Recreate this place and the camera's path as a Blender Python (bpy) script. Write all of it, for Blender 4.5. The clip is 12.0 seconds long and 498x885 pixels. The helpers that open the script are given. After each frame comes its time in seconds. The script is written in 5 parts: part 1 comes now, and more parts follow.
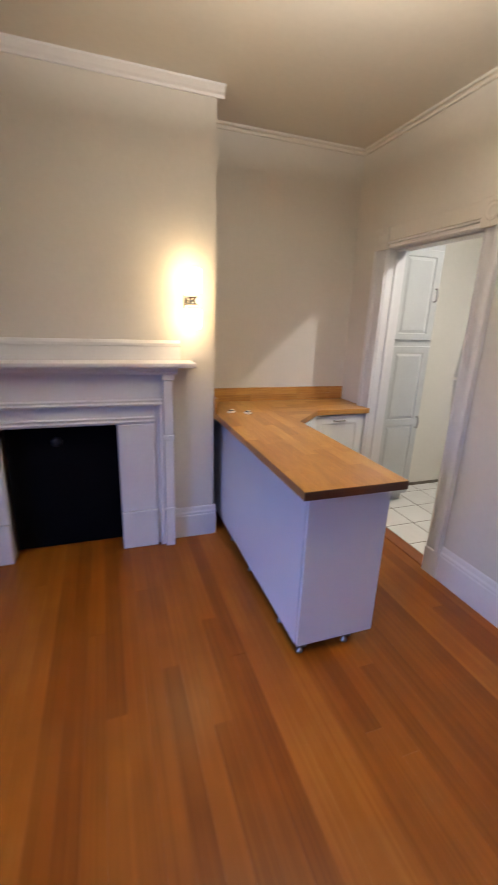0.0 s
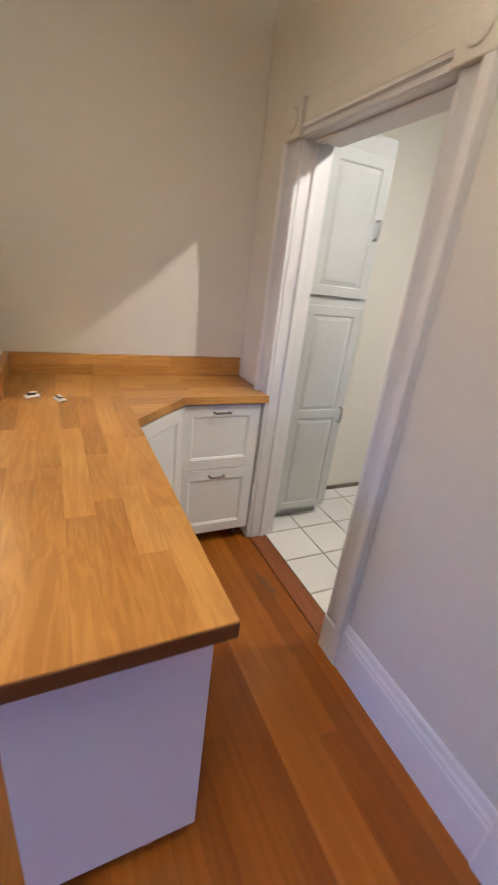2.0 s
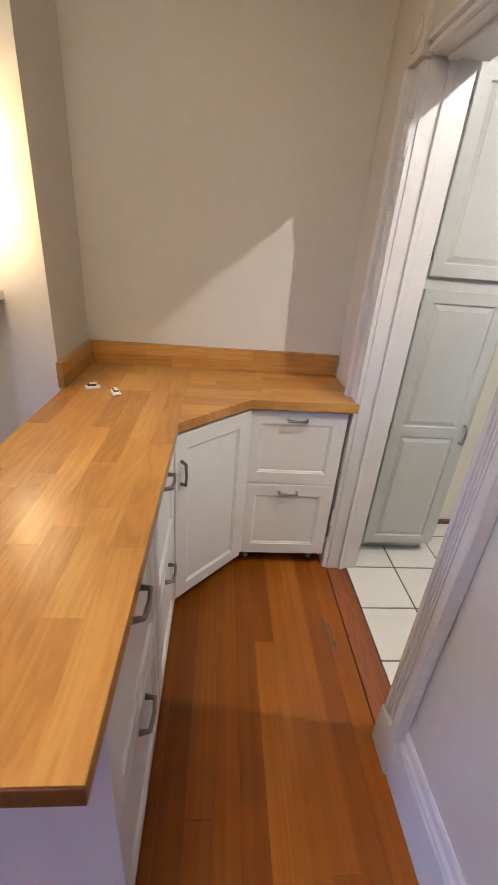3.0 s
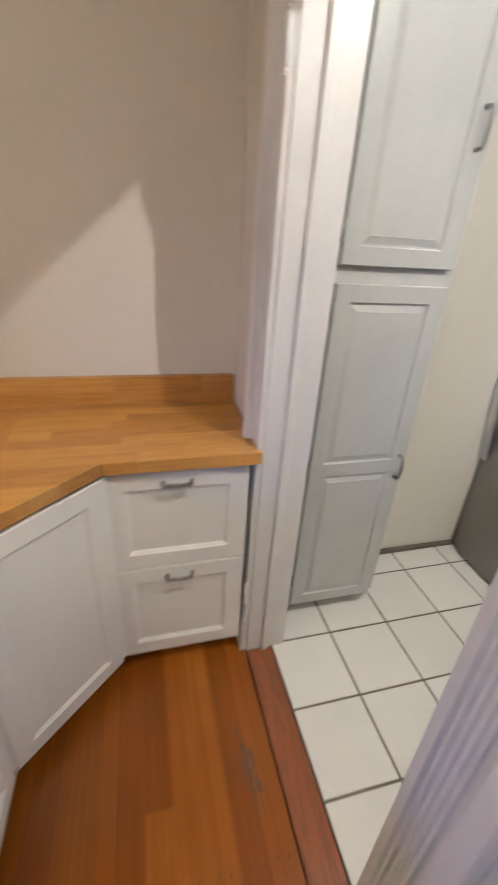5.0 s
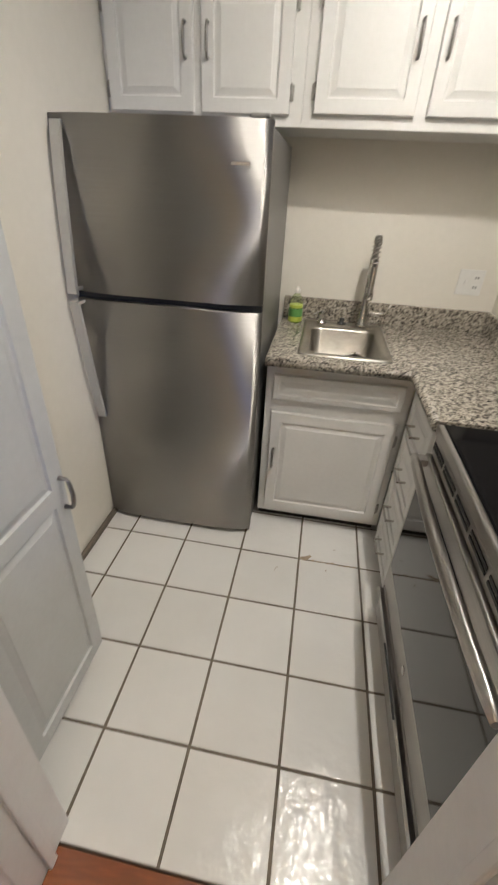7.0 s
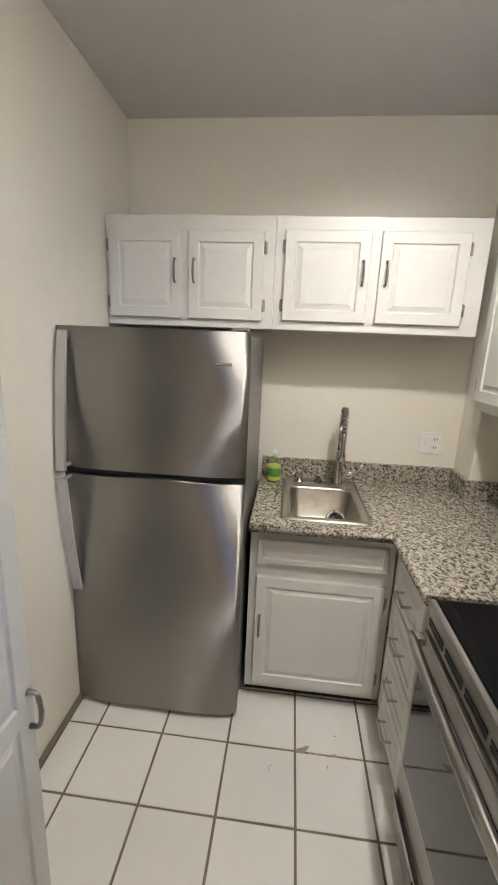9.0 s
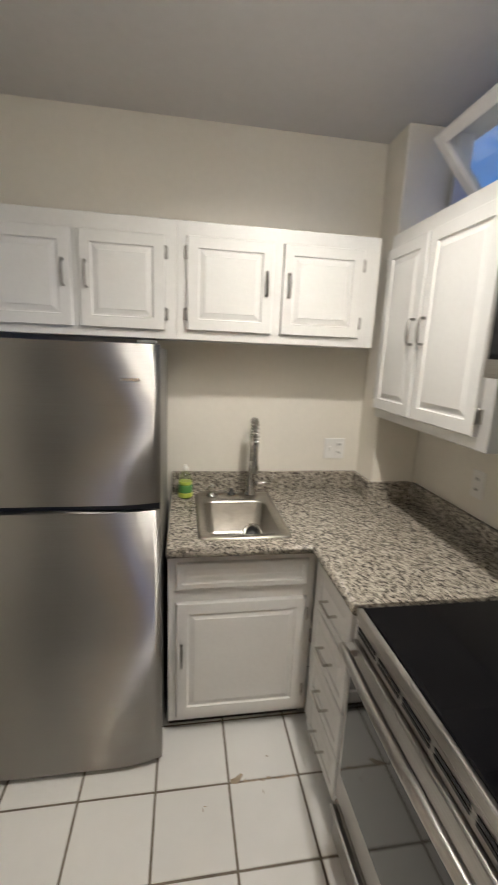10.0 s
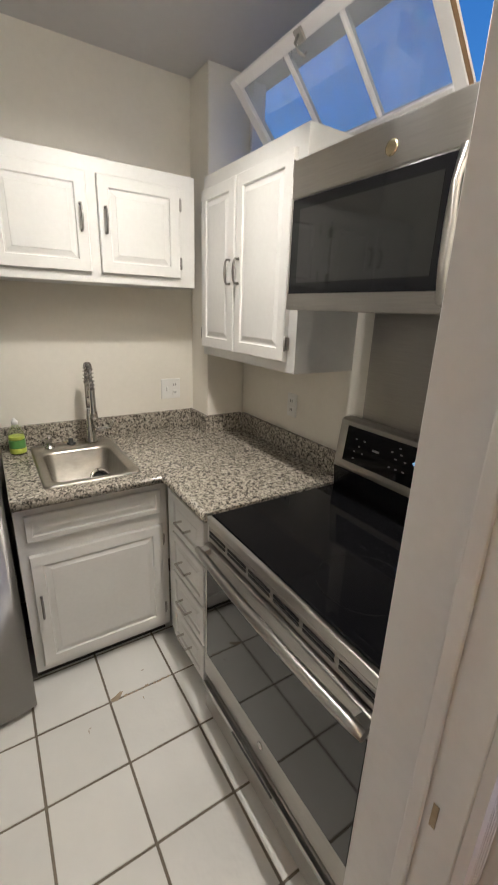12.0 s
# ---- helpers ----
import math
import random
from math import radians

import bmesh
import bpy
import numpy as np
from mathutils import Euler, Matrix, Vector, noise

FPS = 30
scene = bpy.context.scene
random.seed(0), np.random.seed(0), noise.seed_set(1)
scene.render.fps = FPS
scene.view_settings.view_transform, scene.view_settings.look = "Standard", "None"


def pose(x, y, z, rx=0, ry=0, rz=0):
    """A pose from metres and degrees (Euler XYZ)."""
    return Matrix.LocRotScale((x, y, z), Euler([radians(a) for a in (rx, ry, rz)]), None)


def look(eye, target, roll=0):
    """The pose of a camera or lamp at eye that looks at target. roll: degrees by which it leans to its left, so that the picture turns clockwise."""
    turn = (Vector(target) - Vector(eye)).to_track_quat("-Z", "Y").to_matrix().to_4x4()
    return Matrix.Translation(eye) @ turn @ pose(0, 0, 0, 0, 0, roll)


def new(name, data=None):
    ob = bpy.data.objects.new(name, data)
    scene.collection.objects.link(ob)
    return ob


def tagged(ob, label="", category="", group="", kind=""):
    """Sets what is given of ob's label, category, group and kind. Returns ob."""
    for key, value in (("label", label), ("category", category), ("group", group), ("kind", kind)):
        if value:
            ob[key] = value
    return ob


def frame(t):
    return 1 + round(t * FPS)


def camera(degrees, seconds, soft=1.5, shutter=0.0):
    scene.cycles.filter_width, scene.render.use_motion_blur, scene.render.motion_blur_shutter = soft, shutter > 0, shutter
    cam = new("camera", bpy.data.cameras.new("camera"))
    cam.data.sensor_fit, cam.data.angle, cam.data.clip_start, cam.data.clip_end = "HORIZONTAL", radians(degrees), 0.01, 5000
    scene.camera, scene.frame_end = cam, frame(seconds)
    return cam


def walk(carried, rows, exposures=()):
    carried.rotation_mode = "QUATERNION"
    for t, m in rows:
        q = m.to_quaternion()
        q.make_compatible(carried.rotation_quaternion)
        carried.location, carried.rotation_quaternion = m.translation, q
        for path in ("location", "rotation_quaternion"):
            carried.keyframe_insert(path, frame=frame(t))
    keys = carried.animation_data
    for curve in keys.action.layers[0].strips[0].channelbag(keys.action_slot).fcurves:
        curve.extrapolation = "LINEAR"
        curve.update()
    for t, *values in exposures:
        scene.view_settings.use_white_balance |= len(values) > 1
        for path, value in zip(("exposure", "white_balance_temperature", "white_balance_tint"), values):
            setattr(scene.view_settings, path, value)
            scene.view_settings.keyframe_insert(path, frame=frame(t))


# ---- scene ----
cam = camera(62.8, 12.0, shutter=0.5)
PATH = [
    (0, (1.397, 2.615, 1.602), (2.039, 4.417, 1.02), 2.2),
    (0.5, (1.556, 2.885, 1.603), (2.49, 4.556, 1.023), 2.6),
    (1, (1.718, 3.141, 1.596), (2.869, 4.656, 0.98), 2.5),
    (1.5, (2.039, 3.298, 1.546), (3.119, 4.838, 0.866), 4.0),
    (2, (2.344, 3.446, 1.554), (3.174, 5.095, 0.786), 7.0),
    (2.5, (2.584, 3.607, 1.552), (2.983, 5.378, 0.713), 7.4),
    (4.5, (3.011, 3.976, 1.506), (2.998, 5.753, 0.589), 2.7),
    (5, (3.042, 4.281, 1.54), (3.527, 5.998, 0.635), 3.8),
    (5.5, (3.194, 4.537, 1.52), (4.043, 6.135, 0.669), 2.0),
    (6, (3.265, 4.69, 1.508), (4.535, 5.951, 0.615), 1.8),
    (6.5, (3.26, 4.826, 1.494), (4.841, 5.544, 0.502), 2.3),
    (7, (3.226, 4.863, 1.474), (4.909, 5.113, 0.424), 3.0),
    (9, (3.261, 4.912, 1.611), (5.197, 5.101, 1.148), 2.4),
    (9.5, (3.328, 4.91, 1.633), (5.28, 5.05, 1.219), 1.8),
    (10, (3.357, 4.984, 1.639), (5.286, 4.669, 1.213), 2.4),
    (10.5, (3.352, 5.067, 1.646), (5.157, 4.33, 1.2), 3.4),
    (11, (3.3, 5.06, 1.646), (4.988, 4.095, 1.179), 3.5),
    (11.5, (3.254, 5.043, 1.638), (4.876, 4.001, 1.107), 2.8),
    (12, (3.233, 5.041, 1.597), (4.832, 4.011, 0.977), 2.0),
]
EXPOSURES = [(0.0, 0.02), (1.0, 0.05), (2.0, 0.12), (4.3, 0.15), (5.0, 0.04), (5.5, -0.18), (6.0, -0.05), (6.5, 0.0), (7.2, -0.04), (9.0, 0.0), (10.0, -0.02), (12.0, 0.0)]
walk(cam, [(t, look(eye, target, roll)) for t, eye, target, roll in PATH], EXPOSURES)

# strengths of the lights
SKY, WEST, SOUTH, SINKWARD, DOORWARD, FRIDGEWARD, LIVING, SCONCE = 1.0, 24.0, 0.5, 6.3, 17.0, 1.5, 122.0, 16.0

# ---- world and large lights ----
world = bpy.data.worlds.new("world")
scene.world = world
world.use_nodes = True
wn, wl = world.node_tree.nodes, world.node_tree.links
sky = wn.new("ShaderNodeTexSky")
sky.sky_type, sky.sun_disc = "NISHITA", False
sky.sun_elevation, sky.sun_rotation = radians(1.4), radians(60)
sky.ozone_density = 4.5
wn["Background"].inputs["Strength"].default_value = SKY
wl.new(sky.outputs["Color"], wn["Background"].inputs["Color"])


def lamp(name, kind, m, energy, color, size=0.1, size_y=None, spread=180):
    d = bpy.data.lights.new(name, kind)
    d.energy, d.color = energy, color
    if kind == "AREA":
        d.shape, d.size, d.size_y, d.spread = "RECTANGLE", size, size_y or size, radians(spread)
    else:
        d.shadow_soft_size = size
    ob = new(name, d)
    ob.matrix_world = m
    return ob


# the dusk sky in the two living-room windows
lamp("window_light_west", "AREA", look((-1.52, 2.40, 1.55), (1.35, 3.80, -0.3)), WEST, (0.26, 0.40, 1.0), 1.4, 1.6, 72)
lamp("window_light_south", "AREA", look((0.6, -0.88, 1.55), (1.2, 4.0, 1.0)), SOUTH, (0.40, 0.54, 1.0), 1.3, 1.7)
# the three bulbs of the kitchen ceiling fixture
lamp("spot_light_sink", "AREA", look((4.380, 4.480, 2.420), (5.15, 4.60, 0.95)), SINKWARD, (1.0, 0.94, 0.86), 0.05, 0.05, 120)
lamp("spot_light_doorway", "AREA", look((3.925, 4.475, 2.425), (3.00, 4.66, 0.6)), DOORWARD, (1.0, 0.955, 0.875), 0.02, 0.02)
lamp("spot_light_fridge", "AREA", look((4.170, 4.880, 2.420), (4.75, 5.65, 1.55)), FRIDGEWARD, (1.0, 0.955, 0.875), 0.05, 0.05, 130)
# upward fill light for the living room, added above an unseen pendant bowl
lamp("fill_light_living", "AREA", look((2.1, 3.55, 2.60), (2.1, 3.55, 3.0)), LIVING, (1.0, 0.915, 0.79), 0.30, 0.30)



# ---- materials ----
def node_mat(name):
    m = bpy.data.materials.new(name)
    m.use_nodes = True
    return m, m.node_tree.nodes, m.node_tree.links, m.node_tree.nodes["Principled BSDF"]


def ramp(n, stops, interpolation="LINEAR"):
    r = n.new("ShaderNodeValToRGB")
    r.color_ramp.interpolation = interpolation
    e = r.color_ramp.elements
    while len(e) < len(stops):
        e.new(0.5)
    for k, (p, c) in enumerate(stops):
        e[k].position, e[k].color = p, (*c, 1.0)
    return r


def noise_tex(n, l, vec, scale, detail=4.0, rough=0.55):
    t = n.new("ShaderNodeTexNoise")
    t.inputs["Scale"].default_value, t.inputs["Detail"].default_value, t.inputs["Roughness"].default_value = scale, detail, rough
    l.new(vec, t.inputs["Vector"])
    return t


def bump(n, l, height, bsdf, strength, distance=0.002):
    b = n.new("ShaderNodeBump")
    b.inputs["Strength"].default_value, b.inputs["Distance"].default_value = strength, distance
    l.new(height, b.inputs["Height"])
    l.new(b.outputs["Normal"], bsdf.inputs["Normal"])


def plain(name, dark, light, rough=0.5, metal=0.0, big=1.5, small=60.0, relief=0.15, rough_var=0.12, stretch=(1, 1, 1)):
    """A paint, plaster, metal or plastic: two scales of tone, uneven gloss and a fine relief."""
    m, n, l, b = node_mat(name)
    tc = n.new("ShaderNodeTexCoord")
    mp = n.new("ShaderNodeMapping")
    mp.inputs["Scale"].default_value = stretch
    l.new(tc.outputs["Object"], mp.inputs["Vector"])
    t1, t2 = noise_tex(n, l, mp.outputs[0], big, 5), noise_tex(n, l, mp.outputs[0], small, 3)
    mix = n.new("ShaderNodeMath")
    mix.operation = "MULTIPLY_ADD"
    mix.inputs[1].default_value = 0.35
    l.new(t2.outputs["Fac"], mix.inputs[0])
    half = n.new("ShaderNodeMath")
    half.operation = "MULTIPLY"
    half.inputs[1].default_value = 0.65
    l.new(t1.outputs["Fac"], half.inputs[0])
    l.new(half.outputs[0], mix.inputs[2])
    r = ramp(n, [(0.3, dark), (0.7, light)])
    l.new(mix.outputs[0], r.inputs["Fac"])
    l.new(r.outputs["Color"], b.inputs["Base Color"])
    b.inputs["Metallic"].default_value = metal
    mr = n.new("ShaderNodeMapRange")
    mr.inputs["To Min"].default_value, mr.inputs["To Max"].default_value = rough - rough_var / 2, rough + rough_var / 2
    l.new(t1.outputs["Fac"], mr.inputs["Value"])
    l.new(mr.outputs[0], b.inputs["Roughness"])
    if relief:
        bump(n, l, mix.outputs[0], b, relief)
    return m


def wood(name, tones, rough=0.3, axis=1, grain=1.0, spread=0.75, coat=0.0, relief=0.12, marks=0.35, figure=0.07, fleck=0.24, stretch=0.9):
    """Boards along one axis; every board object draws its own tone and piece of grain."""
    m, n, l, b = node_mat(name)
    tc, info = n.new("ShaderNodeTexCoord"), n.new("ShaderNodeObjectInfo")
    off = n.new("ShaderNodeVectorMath")
    off.operation = "MULTIPLY_ADD"
    cmb = n.new("ShaderNodeCombineXYZ")
    for k in range(3):
        l.new(info.outputs["Random"], cmb.inputs[k])
    off.inputs[1].default_value = (37.0, 53.0, 71.0)
    l.new(cmb.outputs[0], off.inputs[0])
    l.new(tc.outputs["Object"], off.inputs[2])
    mp = n.new("ShaderNodeMapping")
    s = [9.0 * grain, 9.0 * grain, 9.0 * grain]
    s[axis] = stretch * grain
    mp.inputs["Scale"].default_value = s
    l.new(off.outputs[0], mp.inputs["Vector"])
    broad = noise_tex(n, l, mp.outputs[0], 1.6, 4, 0.6)
    broad.inputs["Distortion"].default_value = 0.8
    fine = noise_tex(n, l, mp.outputs[0], 14.0, 6, 0.7)
    wave = n.new("ShaderNodeMath")
    wave.operation = "SINE"
    up = n.new("ShaderNodeMath")
    up.operation = "MULTIPLY"
    up.inputs[1].default_value = 38.0
    l.new(broad.outputs["Fac"], up.inputs[0])
    l.new(up.outputs[0], wave.inputs[0])
    a = n.new("ShaderNodeMath")
    a.operation = "MULTIPLY_ADD"
    a.inputs[1].default_value = figure
    l.new(wave.outputs[0], a.inputs[0])
    f2 = n.new("ShaderNodeMath")
    f2.operation = "MULTIPLY_ADD"
    f2.inputs[1].default_value, f2.inputs[2].default_value = fleck, -fleck / 2
    l.new(fine.outputs["Fac"], f2.inputs[0])
    l.new(f2.outputs[0], a.inputs[2])
    tone = n.new("ShaderNodeMath")
    tone.operation = "MULTIPLY_ADD"
    tone.inputs[1].default_value = spread
    l.new(info.outputs["Random"], tone.inputs[0])
    l.new(a.outputs[0], tone.inputs[2])
    big = noise_tex(n, l, off.outputs[0], 2.2, 3)
    t3 = n.new("ShaderNodeMath")
    t3.operation = "MULTIPLY_ADD"
    t3.inputs[1].default_value, t3.inputs[2].default_value = marks, 0.0
    l.new(big.outputs["Fac"], t3.inputs[0])
    tot = n.new("ShaderNodeMath")
    tot.operation = "ADD"
    l.new(tone.outputs[0], tot.inputs[0])
    l.new(t3.outputs[0], tot.inputs[1])
    r = ramp(n, [(k / (len(tones) - 1), c) for k, c in enumerate(tones)])
    l.new(tot.outputs[0], r.inputs["Fac"])
    l.new(r.outputs["Color"], b.inputs["Base Color"])
    mr = n.new("ShaderNodeMapRange")
    mr.inputs["To Min"].default_value, mr.inputs["To Max"].default_value = rough - 0.07, rough + 0.10
    l.new(fine.outputs["Fac"], mr.inputs["Value"])
    l.new(mr.outputs[0], b.inputs["Roughness"])
    b.inputs["Coat Weight"].default_value = coat
    b.inputs["Coat Roughness"].default_value = 0.22
    bump(n, l, fine.outputs["Fac"], b, relief, 0.001)
    return m


def brushed(name, dark, light, rough, stretch, relief=0.28, deep=0.0008, smear_to=0.0, turn=0.25):
    """Stainless steel with fine brush lines."""
    m, n, l, b = node_mat(name)
    tc, mp = n.new("ShaderNodeTexCoord"), n.new("ShaderNodeMapping")
    mp.inputs["Scale"].default_value = stretch
    l.new(tc.outputs["Object"], mp.inputs["Vector"])
    t = noise_tex(n, l, mp.outputs[0], 4.0, 3)
    smear = noise_tex(n, l, tc.outputs["Object"], 3.0, 4)
    r = ramp(n, [(0.3, dark), (0.7, light)])
    l.new(t.outputs["Fac"], r.inputs["Fac"])
    l.new(r.outputs["Color"], b.inputs["Base Color"])
    b.inputs["Metallic"].default_value = 1.0
    b.inputs["Anisotropic"].default_value, b.inputs["Anisotropic Rotation"].default_value = smear_to, turn
    mr = n.new("ShaderNodeMapRange")
    mr.inputs["To Min"].default_value, mr.inputs["To Max"].default_value = rough - 0.02, rough + 0.03
    l.new(smear.outputs["Fac"], mr.inputs["Value"])
    l.new(mr.outputs[0], b.inputs["Roughness"])
    bump(n, l, t.outputs["Fac"], b, relief, deep)
    return m


def glow(name, color, strength):
    m, n, l, b = node_mat(name)
    b.inputs["Base Color"].default_value = (0.8, 0.8, 0.8, 1)
    b.inputs["Emission Color"].default_value = (*color, 1)
    b.inputs["Emission Strength"].default_value = strength
    return m


PLASTER = plain("plaster_warm_white", (0.59, 0.555, 0.505), (0.65, 0.61, 0.555), 0.6, big=0.8, small=35, relief=0.10)
KWALL = plain("kitchen_wall_cream", (0.71, 0.677, 0.605), (0.77, 0.733, 0.66), 0.55, big=0.8, small=35, relief=0.12)
CEILING = plain("ceiling_paint", (0.62, 0.585, 0.52), (0.68, 0.64, 0.57), 0.65, big=0.7, small=30, relief=0.10)
KCEIL = plain("kitchen_ceiling_paint", (0.56, 0.545, 0.545), (0.62, 0.605, 0.605), 0.35, big=0.7, small=25, relief=0.12)
TRIM = plain("white_trim_paint", (0.66, 0.645, 0.645), (0.73, 0.715, 0.715), 0.36, big=3, small=45, relief=0.22)
WHITE = plain("white_cabinet_foil", (0.74, 0.735, 0.73), (0.79, 0.785, 0.78), 0.35, big=3, small=80, relief=0.05)
PANEL = plain("white_end_panel", (0.72, 0.71, 0.72), (0.77, 0.76, 0.77), 0.32, big=2, small=90, relief=0.04)
OLDWHITE = plain("painted_cabinet_white", (0.64, 0.635, 0.615), (0.71, 0.705, 0.685), 0.38, big=4, small=50, relief=0.28)
GREYWHITE = plain("painted_lower_cabinet", (0.66, 0.65, 0.63), (0.73, 0.72, 0.70), 0.38, big=4, small=50, relief=0.28)
# lower-cabinet paint with the pantry's dimmer lighting put into its colour
PANTRY = plain("pantry_paint_dimmed", (0.47, 0.48, 0.475), (0.54, 0.55, 0.545), 0.36, big=4, small=50, relief=0.28)
BLACK = plain("soot_black_board", (0.002, 0.002, 0.003), (0.004, 0.004, 0.006), 0.6, big=5, small=40, relief=0.2)
# near-black brown of the two kitchen toe boards
DARK = plain("near_black_brown", (0.02, 0.018, 0.016), (0.035, 0.03, 0.027), 0.8)
PEWTER = plain("brushed_pewter", (0.23, 0.22, 0.205), (0.33, 0.315, 0.295), 0.32, metal=1.0, big=20, small=120, relief=0.05)
CHROME = plain("satin_chrome", (0.55, 0.53, 0.50), (0.66, 0.64, 0.61), 0.2, metal=1.0, big=12, small=90, relief=0.03)
HINGE = plain("dull_hinge_steel", (0.30, 0.29, 0.27), (0.42, 0.40, 0.38), 0.4, metal=1.0, big=20, small=120)
STEEL_V = brushed("fridge_steel", (0.35, 0.335, 0.315), (0.41, 0.395, 0.375), 0.46, (1, 1, 900), 0.30, 0.0004, 0.97)
STEEL_H = brushed("range_steel", (0.40, 0.38, 0.355), (0.48, 0.46, 0.43), 0.30, (2, 160, 160), 0.16, 0.0005, 0.8)
HANDLE = plain("satin_silver_handle", (0.50, 0.495, 0.48), (0.58, 0.575, 0.56), 0.42, metal=0.7, big=3, small=120, relief=0.03)
SINK = brushed("sink_steel", (0.37, 0.35, 0.31), (0.48, 0.455, 0.41), 0.28, (60, 4, 4))
FRIDGE_SIDE = plain("fridge_side_grey", (0.20, 0.195, 0.185), (0.25, 0.245, 0.235), 0.4, metal=0.4, big=3, small=120, relief=0.12)
GLASS_BLACK = plain("black_ceramic_glass", (0.004, 0.004, 0.005), (0.007, 0.007, 0.008), 0.06, big=2, small=30, relief=0.0, rough_var=0.04)
OVEN_GLASS = plain("oven_door_glass", (0.010, 0.010, 0.010), (0.016, 0.016, 0.015), 0.05, big=2, small=30, relief=0.0, rough_var=0.03)
RUBBER = plain("black_plastic", (0.012, 0.012, 0.012), (0.022, 0.022, 0.022), 0.5, big=10, small=90)
PLASTIC = plain("white_plastic", (0.72, 0.71, 0.68), (0.78, 0.77, 0.74), 0.35, big=10, small=90, relief=0.03)
GROUT = plain("brown_grout", (0.10, 0.082, 0.062), (0.23, 0.195, 0.155), 0.85, big=6, small=120, relief=0.5)
CHIP = plain("bare_clay_chip", (0.30, 0.23, 0.16), (0.42, 0.34, 0.25), 0.8, big=30, small=150, relief=0.4)
BURNER = plain("burner_ring_print", (0.022, 0.021, 0.020), (0.032, 0.031, 0.030), 0.14, big=10, small=90, relief=0.0)
FLOORWOOD = wood("fir_floor_boards", [(0.110, 0.024, 0.003), (0.178, 0.046, 0.004), (0.255, 0.078, 0.008), (0.38, 0.145, 0.023)], 0.30, 1, 0.7, 0.42, 0.0, relief=0.03, marks=0.6, figure=0.06, fleck=0.22, stretch=0.10)
FLOORWOOD.node_tree.nodes["Principled BSDF"].inputs["Specular IOR Level"].default_value = 0.30
SADDLE = wood("threshold_wood", [(0.12, 0.030, 0.007), (0.22, 0.060, 0.014), (0.31, 0.10, 0.026)], 0.30, 1, 1.2, 0.3, 0.1, figure=0.14, fleck=0.4)
OAK_Y = wood("oak_staves_lengthwise", [(0.21, 0.085, 0.018), (0.345, 0.152, 0.034), (0.45, 0.218, 0.056), (0.55, 0.295, 0.088)], 0.31, 1, 1.0, 0.50, 0.18, marks=0.66, figure=0.11, fleck=0.42)
OAK_X = wood("oak_staves_crosswise", [(0.21, 0.085, 0.018), (0.345, 0.152, 0.034), (0.45, 0.218, 0.056), (0.55, 0.295, 0.088)], 0.31, 0, 1.0, 0.50, 0.18, marks=0.66, figure=0.11, fleck=0.42)
OAK_EDGE = wood("oak_end_grain", [(0.07, 0.024, 0.009), (0.12, 0.045, 0.016), (0.17, 0.07, 0.025)], 0.4, 0, 2.0, 0.5, 0.0)
SASHWOOD = wood("bare_window_wood", [(0.15, 0.085, 0.04), (0.26, 0.15, 0.075)], 0.5, 2, 1.5)
SHADE = glow("opal_lit_shade", (1.0, 0.72, 0.38), SCONCE)
OPEN_END = glow("warm_bulb", (1.0, 0.76, 0.44), 45.0)
BULB = glow("lit_bulb", (0.95, 0.96, 1.0), 40.0)
DIGIT = glow("blue_clock_digits", (0.25, 0.55, 1.0), 2.2)
MARK = plain("faint_print_grey", (0.22, 0.22, 0.22), (0.30, 0.30, 0.30), 0.4, big=20, small=90, relief=0.0)
BADGE = plain("pale_gold_badge", (0.45, 0.38, 0.24), (0.60, 0.53, 0.38), 0.25, metal=1.0, big=60, small=200)
GREEN = plain("green_soap", (0.12, 0.22, 0.03), (0.18, 0.30, 0.05), 0.1, big=8, small=60, relief=0.0)
LABEL_G = plain("dark_green_label", (0.08, 0.24, 0.06), (0.12, 0.32, 0.09), 0.35, big=20, small=90, relief=0.0)
LABEL_Y = plain("yellow_label", (0.40, 0.48, 0.06), (0.50, 0.58, 0.12), 0.35, big=20, small=90, relief=0.0)
STAIN = plain("grey_floor_wear", (0.060, 0.034, 0.018), (0.105, 0.050, 0.021), 0.5, big=8, small=60)


def tile_material():
    m, n, l, b = node_mat("white_glazed_tile")
    tc, info = n.new("ShaderNodeTexCoord"), n.new("ShaderNodeObjectInfo")
    geo = n.new("ShaderNodeNewGeometry")
    t1, t2 = noise_tex(n, l, geo.outputs["Position"], 2.5, 4), noise_tex(n, l, geo.outputs["Position"], 60.0, 4)
    s = n.new("ShaderNodeMath")
    s.operation = "MULTIPLY_ADD"
    s.inputs[1].default_value = 0.3
    l.new(info.outputs["Random"], s.inputs[0])
    l.new(t1.outputs["Fac"], s.inputs[2])
    r = ramp(n, [(0.25, (0.66, 0.65, 0.625)), (0.95, (0.78, 0.77, 0.745))])
    l.new(s.outputs[0], r.inputs["Fac"])
    l.new(r.outputs["Color"], b.inputs["Base Color"])
    mr = n.new("ShaderNodeMapRange")
    mr.inputs["To Min"].default_value, mr.inputs["To Max"].default_value = 0.06, 0.26
    l.new(t2.outputs["Fac"], mr.inputs["Value"])
    l.new(mr.outputs[0], b.inputs["Roughness"])
    w = noise_tex(n, l, geo.outputs["Position"], 19.0, 2)
    bump(n, l, w.outputs["Fac"], b, 0.55, 0.006)
    return m


